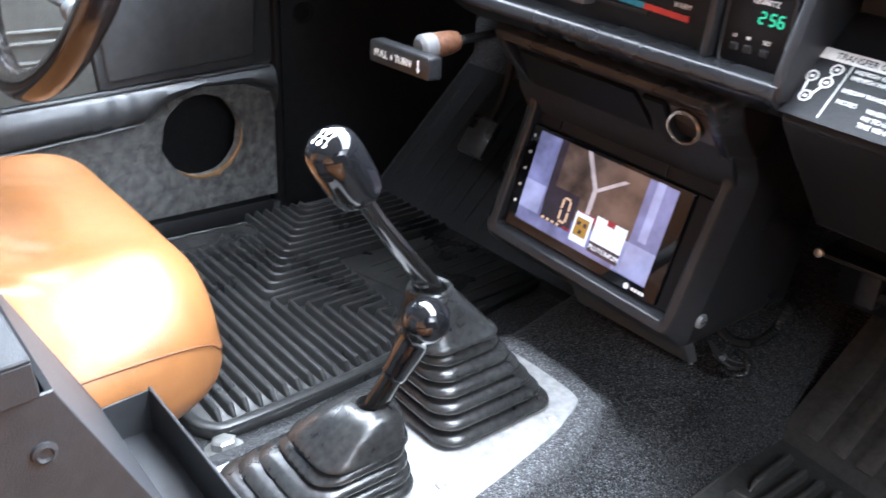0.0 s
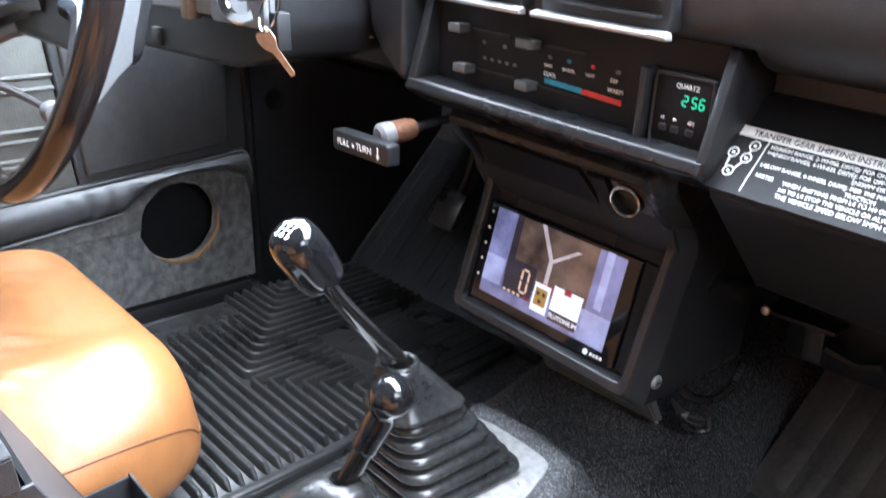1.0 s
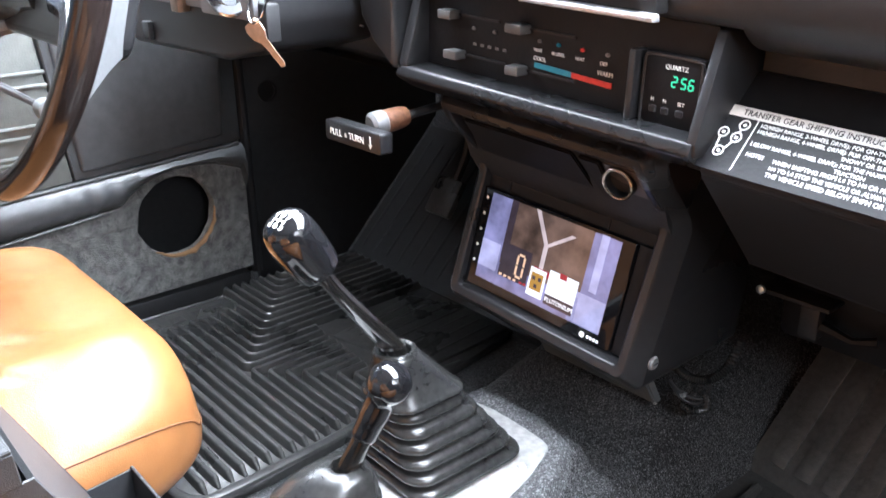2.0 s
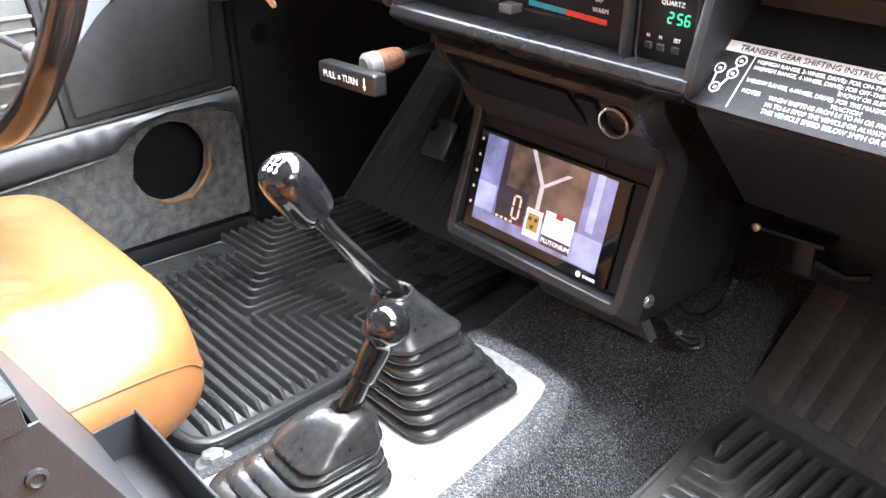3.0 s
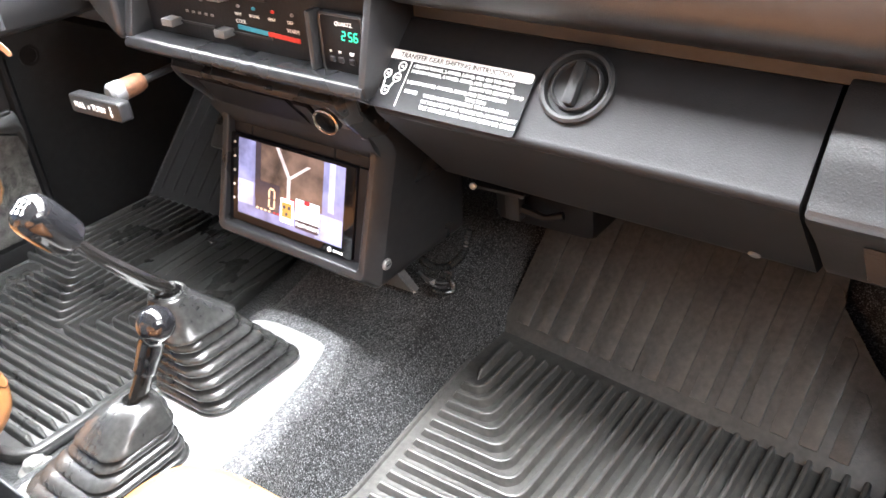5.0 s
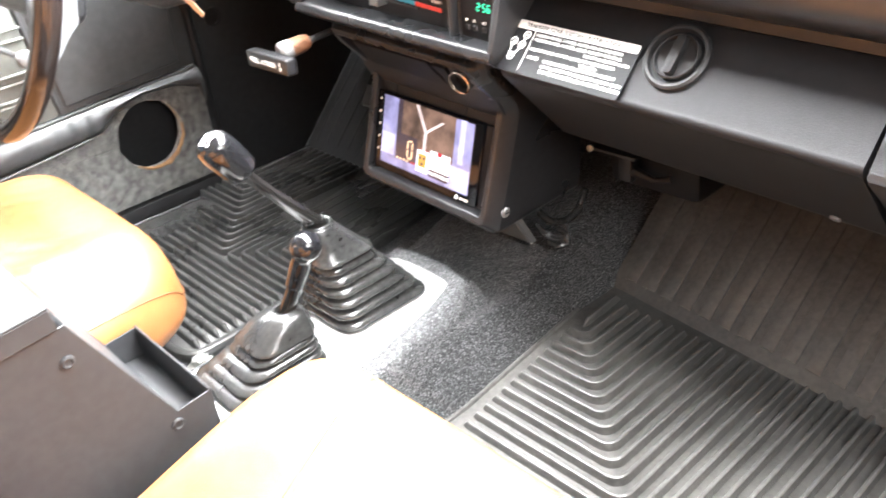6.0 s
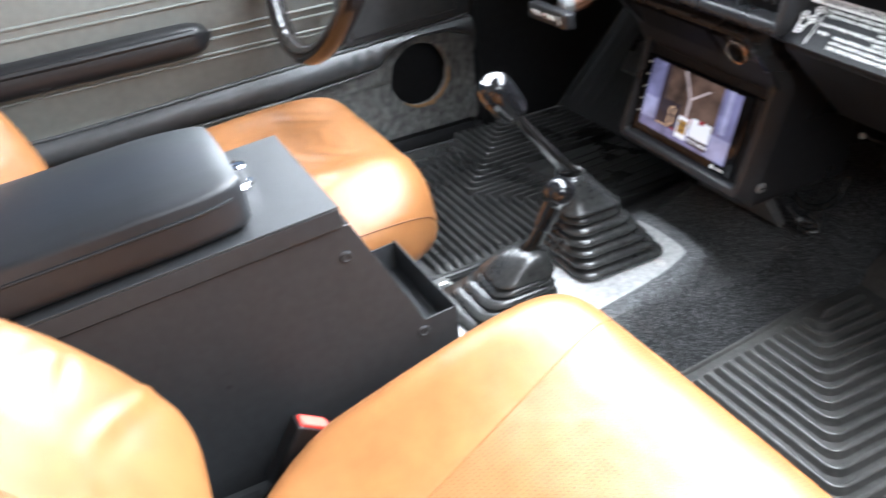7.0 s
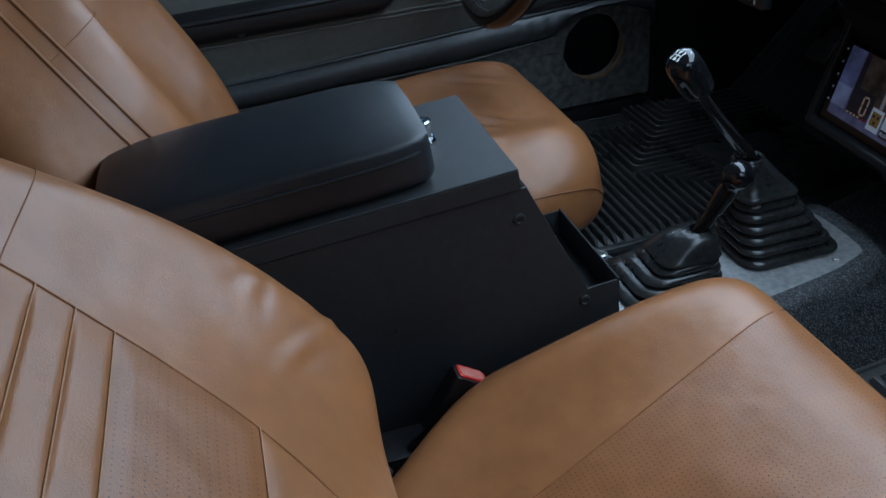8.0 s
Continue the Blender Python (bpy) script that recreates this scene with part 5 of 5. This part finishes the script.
# ---- radio pod ----
def pod():
    th = thing("radio_pod", "black moulded radio pod hung under the dash", "radio console", (0.003, 0.05, 0.10))
    off = Matrix.Translation((-0.003, -0.05, -0.10))

    def pp(name, bm, m=DASH, parent=th, label="", **kw):
        bm.transform(off)
        return part(name, bm, m, parent, label, **kw)

    def front(z):
        """How far the rim stands back at a height: out at the hood and the foot, in at the bend."""
        return -0.045 + 0.045 * ease((0.2985 - z) / 0.0690) if z > 0.2295 else -0.035 * (0.2295 - z) / 0.1205

    outline = [(-0.100, 0.2985), (-0.0915, 0.2295), (-0.094, 0.1080), (0.1205, 0.1070), (0.1235, 0.2270), (0.1250, 0.2985)]
    radii = (0.005, 0.02, 0.009, 0.009, 0.02, 0.007)

    def shape(grow):
        """The outline moved outwards by grow, with its corners rounded."""
        n, moved, pts = len(outline), [], []
        for k in range(n):
            p, q, r = (Vector(outline[(k + d) % n]) for d in (-1, 0, 1))
            e0, e1 = (q - p).normalized(), (r - q).normalized()
            n0, n1 = Vector((-e0.y, e0.x)) * -1, Vector((-e1.y, e1.x)) * -1
            moved.append(q - (n0 + n1) * (grow / (1 + n0.dot(n1))) * -1)
        for k in range(n):
            p, q, r = moved[k - 1], moved[k], moved[(k + 1) % n]
            cut = max(0.002, radii[k] + grow * 0.5)
            a, b = q + (p - q).normalized() * cut, q + (r - q).normalized() * cut
            for u in range(6):
                t = u / 5
                pts.append(a * (1 - t) ** 2 + q * 2 * t * (1 - t) + b * t * t)
            for u in range(1, 8):
                pts.append(b.lerp(moved[(k + 1) % n] + (q - moved[(k + 1) % n]).normalized() * max(0.002, radii[(k + 1) % n] + grow * 0.5), u / 8))
        return pts
    rows = []
    for grow, dy, flat in ((0.0125, 0, 0.115), (0.0125, 0.0150, None), (0.0118, 0.0130, None), (0.0012, 0.0035, None), (0.0, 0.0012, None), (-0.0016, 0, None), (-0.0075, 0, None), (-0.0092, 0.0012, None), (-0.0098, 0.0035, None), (-0.0105, 0.024, None)):
        rows.append([(p.x, flat if flat is not None else front(min(max(p.y, 0.1085), 0.2985)) + dy, p.y) for p in shape(grow)])
    pp("moulded_frame", loft(rows, caps=False), TRIM, label="one-piece black frame with a stepped edge", angle=32)
    pp("floor_pan", box(-0.090, 0.118, -0.020, 0.112, 0.1005, 0.1030), DARK)
    # upper panel leaning under the hood, lower panel leaning back
    pp("upper_panel", extrude([(-0.032, 0.2895), (0.006, 0.2325), (0.05, 0.2325), (0.05, 0.2895)], -0.097, 0.121), DARK)
    pp("lower_panel", extrude([(0.0125, 0.236), (-0.019, 0.1125), (0.09, 0.1125), (0.09, 0.236)], -0.092, 0.118), DARK)
    # open pocket and switch blank
    pw = Vector((0, 0.038, -0.057)).normalized()
    nrm = Vector((0, -0.832, -0.555)).normalized()

    def on_upper(x, s, d=0.0):
        base = Vector((x, -0.032, 0.2895)) + pw * s + nrm * d
        return base
    def panel_poly(name, pts, d0, d1, mat, label=""):
        bm = loft([[on_upper(x, s, d0) for x, s in pts], [on_upper(x, s, d1) for x, s in pts]])
        bmesh.ops.bevel(bm, geom=bm.edges[:], offset=0.0012, segments=2, affect="EDGES")
        return pp(name, bm, mat, th, label)
    panel_poly("pocket_liner", [(-0.084, 0.008), (0.044, 0.008), (0.058, 0.056), (-0.078, 0.056)], -0.001, 0.003, FACIA, "shallow tray liner")
    panel_poly("switch_blank", [(0.051, 0.008), (0.073, 0.008), (0.073, 0.054), (0.065, 0.054)], -0.001, 0.004, FACIA)
    panel_poly("lighter_plate", [(0.075, 0.008), (0.111, 0.008), (0.111, 0.058), (0.075, 0.056)], -0.001, 0.0015, PLATE_BROWN)
    # lighter socket
    m = axis_pose(Vector((0.0900, -0.0215, 0.2690)), (0.12, -1, -0.25))
    lighter = pp("lighter_socket", lathe([(0.0135, -0.002), (0.0135, 0.005), (0.0125, 0.0062), (0.0112, 0.005), (0.0110, -0.02), (0.0, -0.02)], m, 32), DARK, label="round lighter socket")
    ring = [m @ Vector((0.0124 * math.cos(a), 0.0124 * math.sin(a), 0.0060)) for a in (2 * math.pi * k / 32 for k in range(32))]
    pp("socket_ring", tube(ring, 0.0014, 6, closed=True), RING, lighter, "pale worn metal ring")
    # trim round the head unit, cut in three above it
    lw = Vector((0, -0.0315, -0.121)).normalized()
    ln = Vector((0, -0.121, 0.0315)).normalized() * 1.0
    lm = Matrix.Translation((0.0065, 0.0125, 0.236)) @ Matrix((Vector((1, 0, 0)), -lw, ln)).transposed().to_4x4()

    def low(name, bm, mat, parent=th, label=""):
        bm.transform(lm)
        return pp(name, bm, mat, parent, label)
    for a, b in ((-0.096, -0.062), (-0.061, 0.056), (0.057, 0.106)):
        low("trim_piece", box(a, b, -0.0255, -0.003, -0.001, 0.0016, 0.0006, 1), FACIA)
    low("trim_piece", box(-0.097, -0.0905, -0.122, -0.026, -0.001, 0.0035, 0.0008, 1), FACIA)
    low("trim_piece", box(0.0905, 0.105, -0.122, -0.026, -0.001, 0.0035, 0.0008, 1), FACIA)
    # corner screw on the cheek
    m = axis_pose(Vector((0.1330, -0.013, 0.1225)), (1, 0, 0))
    scr = pp("cheek_screw", lathe([(0.0062, 0), (0.0062, 0.0012), (0.0048, 0.0028), (0.0015, 0.0030)], m, 18), GREY_PAINT, label="cross-head screw with cup washer")
    pp("screw_slot", box(0.1354, 0.1366, -0.0160, -0.0100, 0.1219, 0.1231), DARK, scr)
    # head unit
    hu = thing("touchscreen_radio", "black glass touchscreen radio showing a lilac picture", "car radio", (0, 0.0125, 0.236))
    hu.matrix_world = lean(0.0) @ lm
    th.matrix_world = lean(0.0) @ th.matrix_basis

    def hp(name, bm, mat, parent=hu, label=""):
        return part(name, bm, mat, parent, label)
    glass = hp("glass_front", extrude([(a, b - 0.074) for a, b in rounded(0.180, 0.096, 0.002, 2)], 0.0, 0.0062, "z", bevel=0.0008, seg=1), GLASS_BLACK)
    lilac, lilac2 = glow("screen_lilac", (0.30, 0.28, 0.50), 0.55, 0.5), glow("screen_pale_lilac", (0.52, 0.49, 0.74), 0.6, 0.35)
    brown, dim = glow("screen_brown", (0.17, 0.10, 0.075), 0.55, 0.7), glow("screen_dim", (0.06, 0.04, 0.055), 0.5, 0.4)
    white, pink = glow("screen_white", (1, 0.95, 0.98), 0.9), glow("screen_pink", (0.85, 0.66, 0.64), 0.55, 0.3)
    amber, redg, orange = glow("screen_amber", (0.70, 0.36, 0.06), 0.5), glow("screen_red", (0.6, 0.03, 0.05), 0.45), glow("screen_orange", (1.0, 0.62, 0.38), 0.7)
    lit = hp("display", box(-0.0760, 0.0765, -0.1120, -0.0295, 0.0060, 0.0066), brown, hu, "lit display")

    def mark(name, x0, x1, y0, y1, mat, lvl=1, lean=0.0):
        z = 0.0066 + 0.0003 * lvl
        bm = bmesh.new()
        vs = [bm.verts.new(p) for p in ((x0, y0, z - 0.0003), (x1, y0, z - 0.0003), (x1 + lean, y1, z - 0.0003), (x0 + lean, y1, z - 0.0003), (x0, y0, z), (x1, y0, z), (x1 + lean, y1, z), (x0 + lean, y1, z))]
        for q in ((0, 3, 2, 1), (4, 5, 6, 7), (0, 1, 5, 4), (1, 2, 6, 5), (2, 3, 7, 6), (3, 0, 4, 7)):
            bm.faces.new([vs[i] for i in q])
        return part(name, bm, mat, lit, smooth=False)
    mark("picture_side", -0.0760, -0.0500, -0.1120, -0.0295, lilac)
    mark("picture_side", -0.0500, -0.0420, -0.0850, -0.0290, dim)
    mark("picture_side", 0.0480, 0.0765, -0.1120, -0.0295, lilac)
    mark("picture_side", 0.0560, 0.0640, -0.0800, -0.0290, lilac2, 2)
    mark("picture_corner", -0.0760, -0.0520, -0.1000, -0.0740, lilac2, 2)
    mark("picture_floor", -0.0500, 0.0480, -0.1120, -0.0900, lilac, 2)
    mark("picture_floor", 0.0400, 0.0765, -0.1110, -0.0840, lilac2, 2)
    # glowing fork
    mark("fork_arm", -0.0015, 0.0035, -0.0580, -0.0290, pink, 3, -0.018)
    mark("fork_arm", -0.0015, 0.0040, -0.0580, -0.0400, pink, 3, 0.027)
    mark("fork_stem", -0.0018, 0.0030, -0.0800, -0.0560, pink, 3)
    mark("fork_foot", -0.0070, 0.0330, -0.0850, -0.0790, redg, 3)
    # read-out panels
    mark("readout_panel", -0.0480, -0.0120, -0.1010, -0.0690, dim, 4)
    for sx, y0, y1 in ((-0.0270, -0.0945, -0.0860), (-0.0270, -0.0845, -0.0760), (-0.0190, -0.0945, -0.0860), (-0.0190, -0.0845, -0.0760)):
        mark("figure_bar", sx - 0.0011, sx + 0.0011, y0, y1, orange, 5)
    for y in (-0.0957, -0.0748):
        mark("figure_bar", -0.0262, -0.0198, y - 0.0010, y + 0.0010, orange, 5)
    mark("hazard_card", -0.0100, 0.0090, -0.1060, -0.0800, white, 4)
    mark("hazard_sign", -0.0075, 0.0065, -0.1000, -0.0840, amber, 5)
    for x, y in ((-0.0040, -0.0890), (0.0030, -0.0890), (-0.0005, -0.0960)):
        mark("hazard_blade", x - 0.0017, x + 0.0017, y - 0.0017, y + 0.0017, dim, 6)
    mark("fuel_card", 0.0120, 0.0450, -0.0980, -0.0760, white, 4)
    mark("fuel_notch", 0.0240, 0.0320, -0.0800, -0.0750, redg, 5)
    mark("fuel_shade", 0.0120, 0.0450, -0.1075, -0.0980, dim, 4)
    lettering("print", "PLUTONIUM", 0.0058, Matrix.Translation((0.0130, -0.1045, 0.0081)), white, hu)
    for x in (-0.046, -0.040, -0.034, -0.028, -0.020, -0.015):
        mark("tiny_caption", x, x + 0.0035, -0.1005, -0.0985, redg if x > -0.021 else orange, 5)
    for k in range(5):
        hp("touch_key", lathe([(0.0015, 0), (0.0015, 0.0004)], Matrix.Translation((-0.0825, -0.036 - 0.0155 * k, 0.0062)), 10), WHITE_INK)
    hp("maker_mark", lathe([(0.0028, 0), (0.0028, 0.0004)], Matrix.Translation((0.060, -0.1178, 0.0062)), 12), WHITE_INK)
    for k in range(4):
        hp("maker_mark", box(0.065 + 0.0035 * k, 0.0675 + 0.0035 * k, -0.1192, -0.1165, 0.0062, 0.0065), WHITE_INK)


pod()


def pod_bracket():
    th = thing("support_bracket", "grey folded steel bracket under the radio pod", "bracket", (0.008, 0.086, 0.006))
    part("plate", extrude([(-0.050, 0.088), (-0.046, 0.088), (0.006, 0.004), (0.002, 0.0)], -0.09, 0.055, bevel=0.0006, seg=1), GREY_PAINT, th)
    part("end_tab", extrude([(-0.046, 0.086), (0.004, 0.0), (0.012, 0.001), (-0.034, 0.086)], 0.0545, 0.0565, bevel=0.0005, seg=1), GREY_PAINT, th)
    part("edge_weld", lathe([(0.0012, 0), (0.0022, 0.001), (0.001, 0.0028)], Matrix.Translation((0.055, 0.004, -0.001)), 8), BOLT, th)


pod_bracket()


def corrugated_loom():
    th = thing("cable_loom", "black corrugated cable sleeve drooping beside the pod", "cable", (0.082, 0.06, 0.068))
    pts = smooth_path([(0.004, 0.022, -0.006), (0.016, 0.030, -0.018), (0.030, 0.042, -0.018), (0.041, 0.052, -0.004), (0.046, 0.060, 0.022)], 16)
    part("sleeve", tube(pts, [0.0052 if k % 2 else 0.0038 for k in range(len(pts))], 10), BOOT, th, smooth=False)
    coil = smooth_path([(0.018, 0.036, -0.030), (0.029, 0.040, -0.036), (0.030, 0.042, -0.050), (0.018, 0.037, -0.056), (0.008, 0.031, -0.050)], 10)
    part("sleeve", tube(coil, [0.0042 if k % 2 else 0.0030 for k in range(len(coil))], 10), BOOT, th, smooth=False)
    for sag, lift in ((0.0, 0.0), (0.005, 0.006)):
        wire = smooth_path([(0.0, 0.020, -0.022), (0.010, 0.028, -0.036 - sag), (0.024, 0.036, -0.040 - sag), (0.030, 0.044, -0.034 + lift), (0.020, 0.040, -0.026 + lift), (0.008, 0.030, -0.024)], 6)
        part("wire", tube(wire, 0.0019, 8), DARK, th)
    part("plug", box(0.002, 0.015, 0.026, 0.033, -0.041, -0.0355, 0.002), COLUMN, th, "white plastic connector")


corrugated_loom()


def heater_bracket():
    th = thing("heater_duct", "dark steel heater bracket hanging under the dash", "bracket", (0.17, 0.12, 0.15))
    part("ledge", box(-0.03, 0.035, -0.006, 0.05, -0.003, 0.001, 0.001), DARK, th)
    part("tab", box(0.008, 0.026, -0.002, 0.012, -0.034, -0.004, 0.003), DARK, th)
    part("link", tube([(0.026, 0.004, -0.020), (0.052, 0.006, -0.026), (0.070, 0.012, -0.022)], [0.006, 0.004, 0.005], 8), FACIA, th)
    part("bolt_head", lathe([(0.004, 0), (0.004, 0.003), (0.002, 0.004)], axis_pose((-0.026, -0.006, 0.0), (0, -1, 0)), 10), BOLT, th)
    part("box", box(-0.02, 0.10, 0.02, 0.20, -0.05, 0.06, 0.008), FACIA, th)


heater_bracket()


def handbrake_pull():
    th = thing("brake_pull_handle", "black T-shaped pull-and-turn brake handle on a brown sleeve", "pull handle", (-0.140, -0.10, 0.272))
    yaw = Euler((0, 0, 0)).to_matrix().to_4x4()
    bar = extrude([(a - 0.006, b) for a, b in rounded(0.086, 0.0195, 0.003, 3)], -0.010, 0.004, "y", bevel=0.0016, seg=2)
    part("grip", bar, BLACK_VINYL, th, "black moulded grip", angle=50)
    lettering("print", "PULL", 0.0088, facing((-0.0405, -0.0105, -0.0030)), WHITE_INK, th)
    lettering("print", "&", 0.0058, facing((-0.0170, -0.0105, -0.0022)), WHITE_INK, th)
    lettering("print", "TURN", 0.0088, facing((-0.0105, -0.0105, -0.0030)), WHITE_INK, th)
    part("arrow_shaft", box(0.0220, 0.0231, -0.0108, -0.0102, -0.0022, 0.0052), WHITE_INK, th)
    part("arrow_head", extrude([(0.0202, -0.0020), (0.0250, -0.0020), (0.0226, -0.0060)], -0.0108, -0.0102, "y"), WHITE_INK, th)
    way = Vector((0.10, 1.0, 0.10))
    part("boss", lathe([(0.008, 0), (0.0115, 0.003), (0.0115, 0.014), (0.009, 0.017)], axis_pose((0.006, 0.002, 0.010), way), 20), GREY_PAINT, th, "worn grey boss")
    part("sleeve", lathe([(0.0104, 0), (0.0106, 0.008), (0.0100, 0.018), (0.0080, 0.024), (0.006, 0.025)], axis_pose(Vector((0.006, 0.002, 0.010)) + way.normalized() * 0.015, way), 20), COPPER, th, "rusty brown sleeve")
    part("rod", tube([Vector((0.006, 0.002, 0.010)) + way.normalized() * s for s in (0.036, 0.2)], 0.0040, 10), DARK, th)


handbrake_pull()


# ---- steering column, wheel and keys ----
def steering():
    c, tilt, rr = Vector((-0.392, -0.300, 0.421)), radians(17), 0.203
    m = Matrix.Translation(c) @ Euler((radians(90) - tilt, 0, 0)).to_matrix().to_4x4()
    th = thing("steering_wheel", "dark brown-black steering wheel with finger grips", "steering wheel")
    th.matrix_world = m
    rings, n = [], 160
    for i in range(n):
        a = 2 * math.pi * i / n
        ring = []
        for k in range(14):
            b = 2 * math.pi * k / 14
            grip = 1 + 0.05 * max(0, -math.cos(b)) * math.sin(a * 44)
            r = 0.0138 * grip
            ring.append(((rr + r * math.cos(b)) * math.cos(a), (rr + r * math.cos(b)) * math.sin(a), r * 1.05 * math.sin(b)))
        rings.append(ring)
    part("rim", loft(rings, closed=True), BROWN_RIM, th, "glossy rim with finger grips", angle=60)
    for ang in (-22, 202):
        d = Vector((math.cos(radians(ang)), math.sin(radians(ang)), 0))
        pts = [d * 0.03 + Vector((0, -0.015, -0.035)), d * 0.09 + Vector((0, 0, -0.03)), d * 0.15 + Vector((0, 0, -0.014)), d * (rr - 0.005)]
        part("spoke", tube(smooth_path(pts, 4), 0.013, 8), BROWN_RIM, th)
    part("horn_pad", extrude([(a, b) for a, b in rounded(0.262, 0.130, 0.02, 4)], -0.068, -0.030, "z", bevel=0.008, seg=3), DASH, th, "grained grey horn pad")
    for sx in (-1, 1):
        web = [(0.186, -0.108, -0.006), (0.150, -0.072, -0.040), (0.128, -0.060, -0.058), (0.128, 0.060, -0.058), (0.150, 0.070, -0.040), (0.188, 0.080, -0.006)]
        bm = loft([[(sx * x, y, z) for x, y, z in web], [(sx * x, y * 0.97, z + 0.006) for x, y, z in web]])
        bmesh.ops.recalc_face_normals(bm, faces=bm.faces[:])
        part("spoke_web", bm, WHEEL_GREY, th, "grained grey spoke web", angle=20)
    col = thing("steering_column", "grey-black steering column shroud with ignition lock", "steering column", (-0.375, -0.10, 0.38))
    off = Matrix.Translation((0.375, 0.10, -0.38))

    def cp(name, bm, mat, parent=col, label=""):
        bm.transform(off)
        return part(name, bm, mat, parent, label)
    shroud = [(-0.540, 0.350), (-0.520, 0.322), (-0.300, 0.326), (-0.222, 0.344), (-0.205, 0.372), (-0.205, 0.425), (-0.240, 0.462), (-0.500, 0.470), (-0.545, 0.44)]
    cp("shroud", extrude(shroud, -0.150, 0.02, "y", bevel=0.007, seg=3), DASH, label="lower plastic shroud")
    upper = [(-0.540, 0.374), (-0.212, 0.374), (-0.210, 0.425), (-0.244, 0.459), (-0.498, 0.467), (-0.541, 0.438)]
    cp("shroud_cover", extrude(upper, -0.155, -0.145, "y", bevel=0.003), COLUMN, label="pale grey upper shroud")
    cp("drain_slot", box(-0.480, -0.462, -0.156, -0.148, 0.330, 0.350, 0.002), DARK)
    cp("toggle_tab", box(-0.378, -0.360, -0.164, -0.150, 0.368, 0.402, 0.002), BRASS, label="worn brass-coloured tab")
    m2 = axis_pose((-0.250, -0.160, 0.396), (0.62, -0.78, 0.12))
    cp("lock_plate", box(-0.318, -0.214, -0.160, -0.150, 0.371, 0.430, 0.003), COLUMN, label="grey lock surround")
    cp("lock_recess", box(-0.207, -0.192, -0.160, -0.146, 0.355, 0.388, 0.002), DARK)
    cp("ignition_lock", lathe([(0.023, -0.014), (0.023, 0.006), (0.021, 0.008), (0.014, 0.007), (0.013, 0.003), (0.0, 0.003)], m2, 28), CHROME, label="silver ignition lock")
    cp("stalk", tube([(-0.345, -0.14, 0.410), (-0.318, -0.175, 0.418), (-0.300, -0.20, 0.445)], [0.011, 0.013, 0.010], 10), DARK)
    key = thing("ignition_key", "worn brass key hanging from a ring at the ignition", "key", (-0.250, -0.160, 0.396))
    way = Vector((0.050, -0.012, 0.006))
    m3 = axis_pose(way * 0.25, way)
    bm = extrude(rounded(0.019, 0.005, 0.0018, 2), 0.0, 0.040, "z", bevel=0.001)
    bm.transform(m3)
    part("inserted_key", bm, DARK, key, "black-headed key in the lock")
    ring = [(0.074 + 0.0135 * math.cos(a), -0.016 + 0.006 * math.sin(a), -0.004 + 0.0165 * math.sin(a)) for a in (2 * math.pi * k / 28 for k in range(28))]
    part("key_ring", tube(ring, 0.0010, 6, closed=True), CHROME, key)
    outline = [(-0.011, 0), (-0.008, 0.006), (0.008, 0.006), (0.011, 0), (0.010, -0.012), (0.0040, -0.020), (0.0040, -0.052), (0.0015, -0.056), (-0.0035, -0.054), (-0.0028, -0.046), (-0.0040, -0.040), (-0.0026, -0.034), (-0.0040, -0.020), (-0.010, -0.012)]
    bm = extrude(outline, -0.001, 0.001, "y", bevel=0.0004, seg=1)
    bm.transform(Matrix.Translation((0.066, -0.018, -0.024)) @ Euler((0, radians(-40), radians(30))).to_matrix().to_4x4() @ Matrix.Scale(0.76, 4))
    part("hanging_key", bm, BRASS, key, "brass key blade")
    return th


steering()


def pedals():
    for name, x, z, w in (("clutch_pedal", -0.46, 0.05, 0.055), ("brake_pedal", -0.36, 0.05, 0.055), ("throttle_pedal", -0.26, 0.02, 0.035)):
        th = thing(name, "black rubber-faced pedal in the dark footwell", "pedal", (x, 0.27, z), group="pedals")
        bm = box(-w / 2, w / 2, -0.006, 0.006, -0.03, 0.03, 0.004)
        bm.transform(Euler((radians(-35), 0, 0)).to_matrix().to_4x4())
        part("pad", bm, RUBBER, th)
        part("arm", tube(smooth_path([(0, 0.006, 0), (0, 0.05, 0.08), (0, 0.06, 0.24)], 4), 0.007, 8), DARK, th)


pedals()
